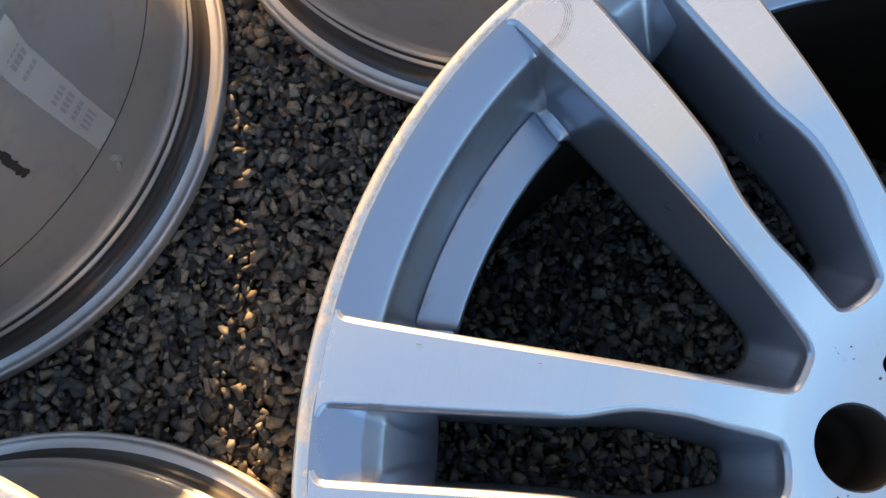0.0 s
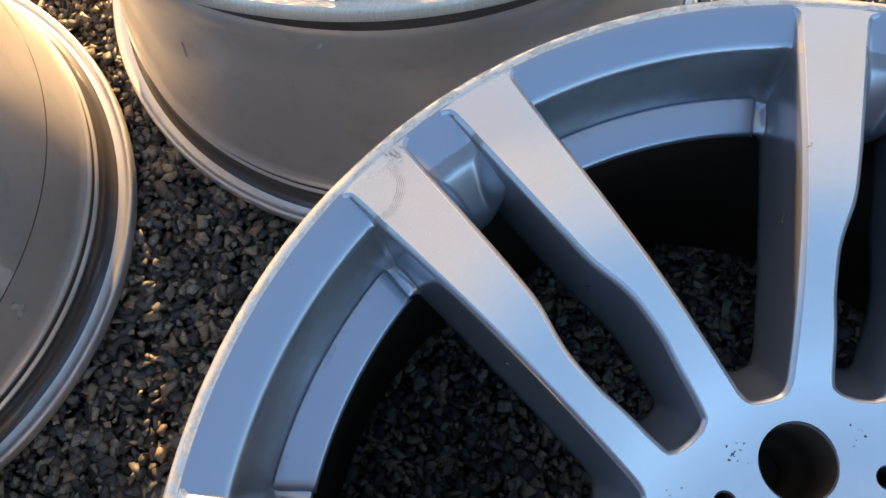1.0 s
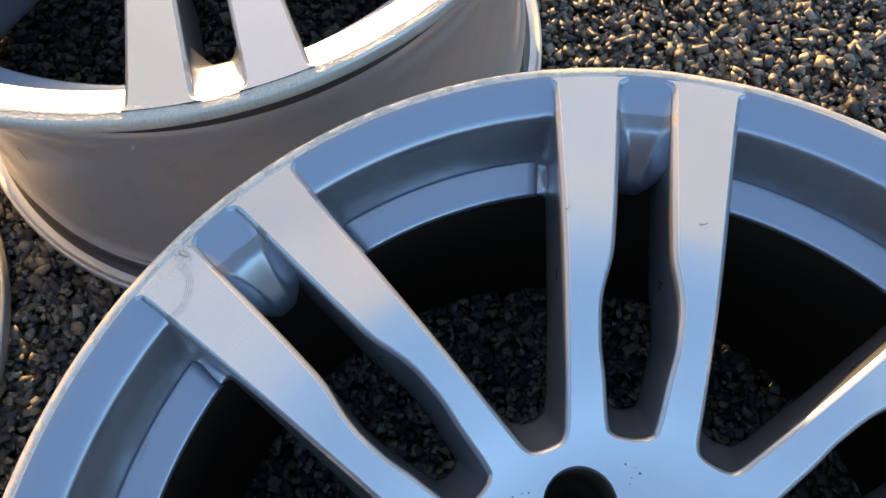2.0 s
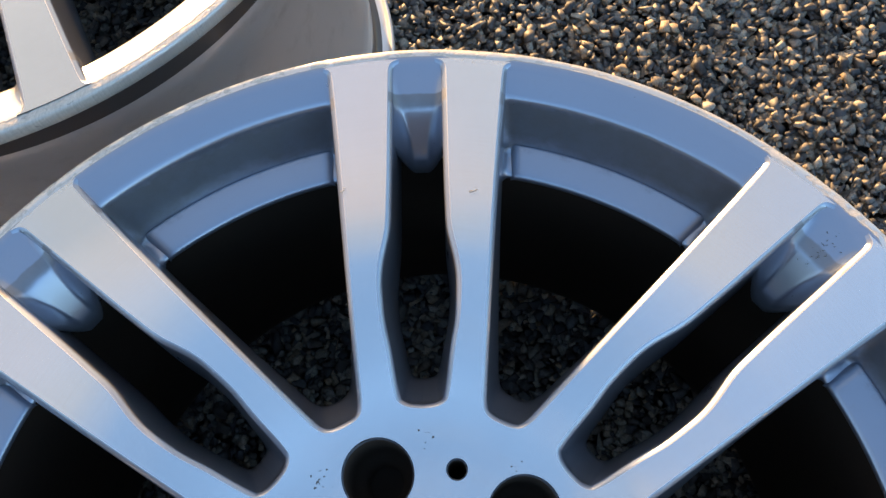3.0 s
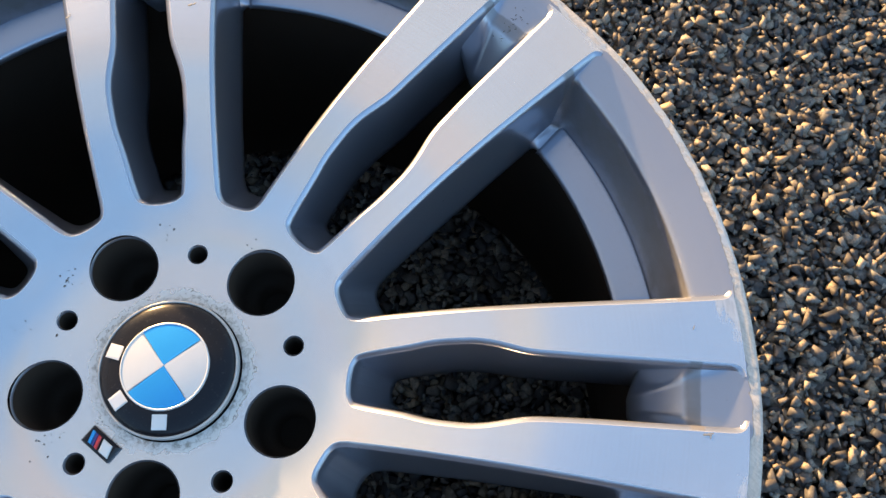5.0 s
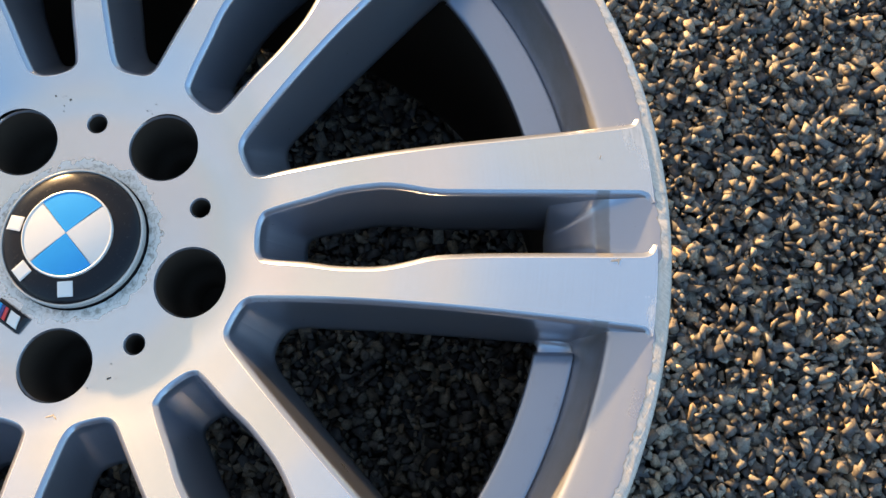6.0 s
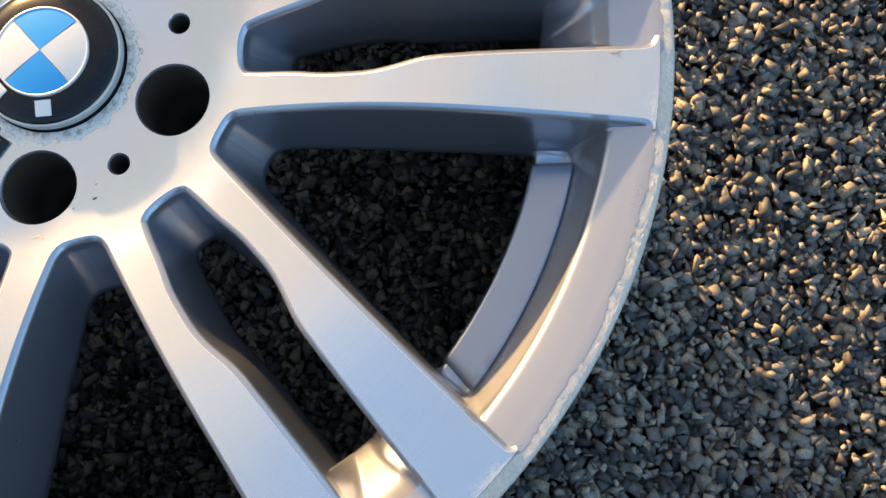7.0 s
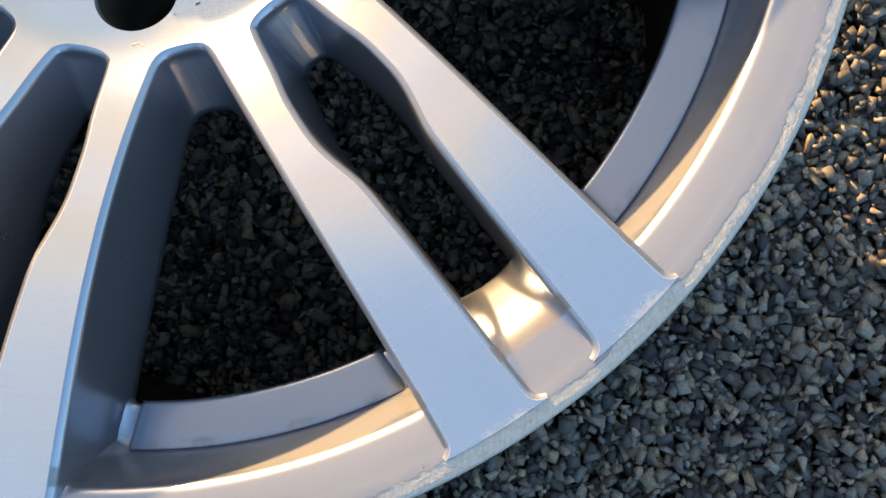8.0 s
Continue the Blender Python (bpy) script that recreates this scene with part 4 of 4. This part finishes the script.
for i, (x, y, size, deg) in enumerate(((-0.0795, 0.1780, 0.0022, 40), (-0.0788, 0.1800, 0.0010, 10), (-0.0154, 0.1905, 0.0030, 25), (-0.0140, 0.1912, 0.0016, 60),
                                       (0.0012, -0.0828, 0.0030, 20), (0.0030, -0.0836, 0.0018, -50), (0.2500, -0.0168, 0.0032, 10), (0.2512, -0.0180, 0.0018, 80),
                                       (0.2455, 0.0310, 0.0016, 70), (-0.2247, -0.0657, 0.0016, 20), (-0.1818, -0.0503, 0.0014, 50), (0.1331, 0.1077, 0.0018, 40))):
    flake(MAIN, x, y, size, radians(deg), SCAR, "scratch", i)
for i, (x, y, spread, count) in enumerate(((-0.0590, 0.0420, 0.007, 15), (-0.0720, 0.0172, 0.009, 13), (-0.0533, -0.0386, 0.010, 16), (-0.0135, 0.0715, 0.012, 12), (0.028, -0.069, 0.009, 8),
                                           (0.030, 0.066, 0.010, 10), (-0.066, -0.012, 0.008, 8))):
    rng = random.Random(40 + i)
    for _ in range(count):
        px, py = x + rng.gauss(0, spread * 0.5), y + rng.gauss(0, spread * 0.5)
        bolts = [(0.060 * math.cos(BOLT_A + k * 0.4 * math.pi), 0.060 * math.sin(BOLT_A + k * 0.4 * math.pi)) for k in range(5)]
        if min(math.hypot(px - bx, py - by) for bx, by in bolts) < 0.0185:
            continue
        flake(MAIN, px, py, 0.0002 + 0.0009 * rng.random() ** 3, rng.uniform(0, 3), PIT, "corrosion_pit", rng.randrange(999), 0.00012, None, 0.8)


# a star of short scratches where one spoke end meets the lip
rng = random.Random(5)
for i in range(22):
    u, v = rng.gauss(0, 0.0024), rng.gauss(0, 0.0018)
    flake(MAIN, -0.2478 + u, 0.0972 + v, rng.uniform(0.0008, 0.0026), rng.uniform(0, math.pi), SCAR if i % 3 else PIT, "scratch", i, 0.0004, None, 0.09)


# dark specks of dirt on one ramp
def ramp_z(r):
    return float(np.interp(r, (0.2400, 0.2480, 0.2560, 0.2640), (0.0179, 0.0219, 0.0246, 0.0270)))


rng = random.Random(77)
for i in range(26):
    u, v = rng.gauss(0, 0.0042), rng.gauss(0, 0.0026)
    flake(MAIN, 0.1558 + u * 0.62 - v * 0.78, 0.1925 + u * 0.78 + v * 0.62, rng.uniform(0.0004, 0.0011), rng.uniform(0, 3), PIT, "dirt_speck", i, 0.0002, ramp_z)


# ---- paper label and old adhesive on the barrel of one wheel ----
BARREL_Z = (-0.222, -0.205, -0.175, -0.140, -0.105, -0.075, -0.055, -0.038)
BARREL_R = (0.2515, 0.2490, 0.2455, 0.2425, 0.2410, 0.2415, 0.2460, 0.2535)


def barrel_patch(name, parent, a0, a1, z0, z1, mat, lift, label="", turn_back=0.0, ragged=0.0, lean=0.0, seed=1):
    """A thin sheet that clings to the outside of the barrel."""
    nu, nv, verts, faces = 8, 14, [], []
    rng = random.Random(seed)
    for j in range(nv + 1):
        for i in range(nu + 1):
            z = z0 + (z1 - z0) * j / nv
            a = a0 + (a1 - a0) * i / nu + lean * j / nv
            if i in (0, nu) or j in (0, nv):
                a += rng.uniform(-ragged, ragged) * 10
                z += rng.uniform(-ragged, ragged) * 0.05
            r = float(np.interp(z, BARREL_Z, BARREL_R)) + lift
            b = radians(a - turn_back)
            verts.append((r * math.cos(b), r * math.sin(b), z))
    for j in range(nv):
        for i in range(nu):
            p = j * (nu + 1) + i
            faces.append((p, p + 1, p + nu + 2, p + nu + 1))
    return mesh_part(name, verts, faces, mat, parent, label)


paper = barrel_patch("paper_label", wheel_side, 4.4, 10.0, -0.176, -0.030, PAPER, 0.0005, "torn white paper label with faded print", 12, 0.012, -0.5)
for k, (z0, z1) in enumerate(((-0.060, -0.056), (-0.072, -0.064), (-0.084, -0.080), (-0.118, -0.112), (-0.129, -0.122), (-0.140, -0.135), (-0.156, -0.146))):
    for j in range(4):
        barrel_patch("print_bar", paper, 5.6 + j * 0.85, 6.1 + j * 0.85 + 0.1 * (k % 3), z0, z1, INK, 0.0008, "", 12)
barrel_patch("paper_scrap", wheel_side, 3.0, 4.6, -0.204, -0.198, PAPER, 0.0005, "torn scrap of paper label", 12, 0.04, 1.0, 3)
barrel_patch("paper_scrap", wheel_side, 4.8, 6.0, -0.202, -0.190, PAPER, 0.0005, "torn scrap of paper label", 12, 0.04, -0.6, 4)
barrel_patch("adhesive_smear", wheel_side, -5.6, -4.2, -0.133, -0.098, TAR, 0.0005, "dark adhesive smear", 12, 0.03, 0.4, 5)
v, f = revolve([(0.2458, -0.1772), (0.2462, -0.1775), (0.2463, -0.1781), (0.2459, -0.1784)], 0, 360, 128, True)
mesh_part("barrel_seam", v, [q[::-1] for q in f], TAR, wheel_side, "thin dark line round the barrel")
for a, z0, z1 in ((-98.6, -0.1266, -0.1068), (-70.9, -0.0398, -0.0330)):
    barrel_patch("barrel_scratch", wheel_far, a, a + 0.5, z0, z1, SCAR if z0 < -0.1 else LETTER, 0.0004, "", -55.2, 0.005, 0.8, 6)


# ---- ground: one sheet to the horizon, and loose crushed stone ----
NEAR = (-1.05, 0.85, -0.75, 0.95)        # deep loose stones
PATCH = (-1.75, 1.55, -1.45, 1.65)       # a single layer of them; beyond it the gravel is packed


def build_ground():
    (x0, x1, y0, y1), (u0, u1, v0, v1) = NEAR, PATCH
    far = [-400.0, -120.0, -40.0, -12.0, -5.0]
    xs = far + [u0 - 0.05, u0 + 0.05, x0 - 0.01, x0 + 0.03, -0.4, 0.3, x1 - 0.03, x1 + 0.01, u1 - 0.05, u1 + 0.05] + [-v for v in far[::-1]]
    ys = far + [v0 - 0.05, v0 + 0.05, y0 - 0.01, y0 + 0.03, -0.2, 0.4, y1 - 0.03, y1 + 0.01, v1 - 0.05, v1 + 0.05] + [-v for v in far[::-1]]

    def height(x, y):
        if x0 < x < x1 and y0 < y < y1:
            return -0.024
        return -0.011 if u0 < x < u1 and v0 < y < v1 else -0.004

    v = [(x, y, height(x, y)) for y in ys for x in xs]
    n = len(xs)
    f = [(j * n + i, j * n + i + 1, (j + 1) * n + i + 1, (j + 1) * n + i) for j in range(len(ys) - 1) for i in range(n - 1)]
    g = mesh_part("ground", v, f, GROUND)
    tagged(g, "dark gravel ground reaching to the horizon", "ground", kind="structure")


def stone_shapes(count):
    """Crushed stones: blocks with a few flat faces broken off at odd angles."""
    rng = np.random.default_rng(5)
    shapes = []
    while len(shapes) < count:
        way = rng.normal(size=(8, 3))
        way[:6] = np.concatenate([np.eye(3), -np.eye(3)]) + rng.normal(0, 0.24, (6, 3))
        way /= np.linalg.norm(way, axis=1)[:, None]
        off = np.concatenate([rng.uniform(0.62, 0.92, 6), rng.uniform(0.66, 0.90, 2)])
        corners = []
        for i, j, k in itertools.combinations(range(8), 3):
            m = way[[i, j, k]]
            if abs(np.linalg.det(m)) < 0.12:
                continue
            p = np.linalg.solve(m, off[[i, j, k]])
            if (way @ p <= off + 1e-6).all() and np.linalg.norm(p) < 1.6:
                corners.append(p)
        if len(corners) < 8:
            continue
        size = np.array((rng.uniform(0.9, 1.5), rng.uniform(0.6, 0.92), rng.uniform(0.40, 0.66)))
        bm = bmesh.new()
        for p in corners:
            bm.verts.new(p * size)
        res = bmesh.ops.convex_hull(bm, input=bm.verts)
        bmesh.ops.delete(bm, geom=[e for e in res["geom_interior"] if isinstance(e, bmesh.types.BMVert)], context="VERTS")
        bmesh.ops.triangulate(bm, faces=bm.faces)
        bm.verts.index_update()
        shapes.append((np.array([v.co[:] for v in bm.verts]), np.array([[v.index for v in f.verts] for f in bm.faces])))
        bm.free()
    return shapes


def build_gravel():
    rng = np.random.default_rng(11)
    shapes = stone_shapes(40)
    verts, faces, base = [], [], 0
    near, wide = NEAR, PATCH
    for area, hole, step, z_mid, z_var, r_lo, r_hi in ((near, None, 0.0142, -0.0130, 0.0018, 0.0085, 0.0108),
                                                       (near, None, 0.0060, -0.0045, 0.0032, 0.0024, 0.0070),
                                                       (wide, near, 0.0135, -0.0060, 0.0032, 0.0045, 0.0085)):
        x0, x1, y0, y1 = area
        nx, ny = int((x1 - x0) / step), int((y1 - y0) / step)
        for j in range(ny):
            for i in range(nx):
                x = x0 + (i + 0.5 * (j % 2)) * step + rng.normal(0, step * 0.28)
                y = y0 + j * step + rng.normal(0, step * 0.28)
                if hole and hole[0] < x < hole[1] and hole[2] < y < hole[3]:
                    continue
                q, tri = shapes[rng.integers(len(shapes))]
                size = r_lo + (r_hi - r_lo) * rng.random() ** 1.6
                a, b, c = rng.uniform(0, 2 * math.pi), rng.normal(0, 0.30), rng.normal(0, 0.30)
                rot = np.array(Euler((b, c, a)).to_matrix())
                verts.append((q * size) @ rot.T + (x, y, z_mid + rng.normal(0, z_var)))
                faces.append(tri + base)
                base += len(q)
    verts, faces = np.concatenate(verts), np.concatenate(faces)
    me = bpy.data.meshes.new("gravel")
    me.vertices.add(len(verts))
    me.vertices.foreach_set("co", verts.ravel())
    me.loops.add(faces.size)
    me.loops.foreach_set("vertex_index", faces.ravel())
    me.polygons.add(len(faces))
    me.polygons.foreach_set("loop_start", np.arange(0, faces.size, 3))
    me.update(calc_edges=True)
    me.materials.append(STONE)
    tagged(new("gravel", me), "loose angular dark grey basalt gravel, sunlit in places", "gravel", kind="stuff")


def build_unseen_wall():
    """An unseen dark wall, added away from the sun to darken low reflections."""
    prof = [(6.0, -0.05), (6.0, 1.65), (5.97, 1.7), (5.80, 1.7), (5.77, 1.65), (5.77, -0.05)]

    # raised on one side, to darken what the steep ramps reflect
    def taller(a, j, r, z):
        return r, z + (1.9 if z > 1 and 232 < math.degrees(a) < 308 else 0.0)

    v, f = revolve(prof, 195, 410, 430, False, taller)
    wall = mesh_part("wall_south", v, f, UNSEEN_WALL)
    tagged(wall, "plain dark wall added out of view to darken reflections", "wall", kind="structure")


build_ground()
build_gravel()
build_unseen_wall()
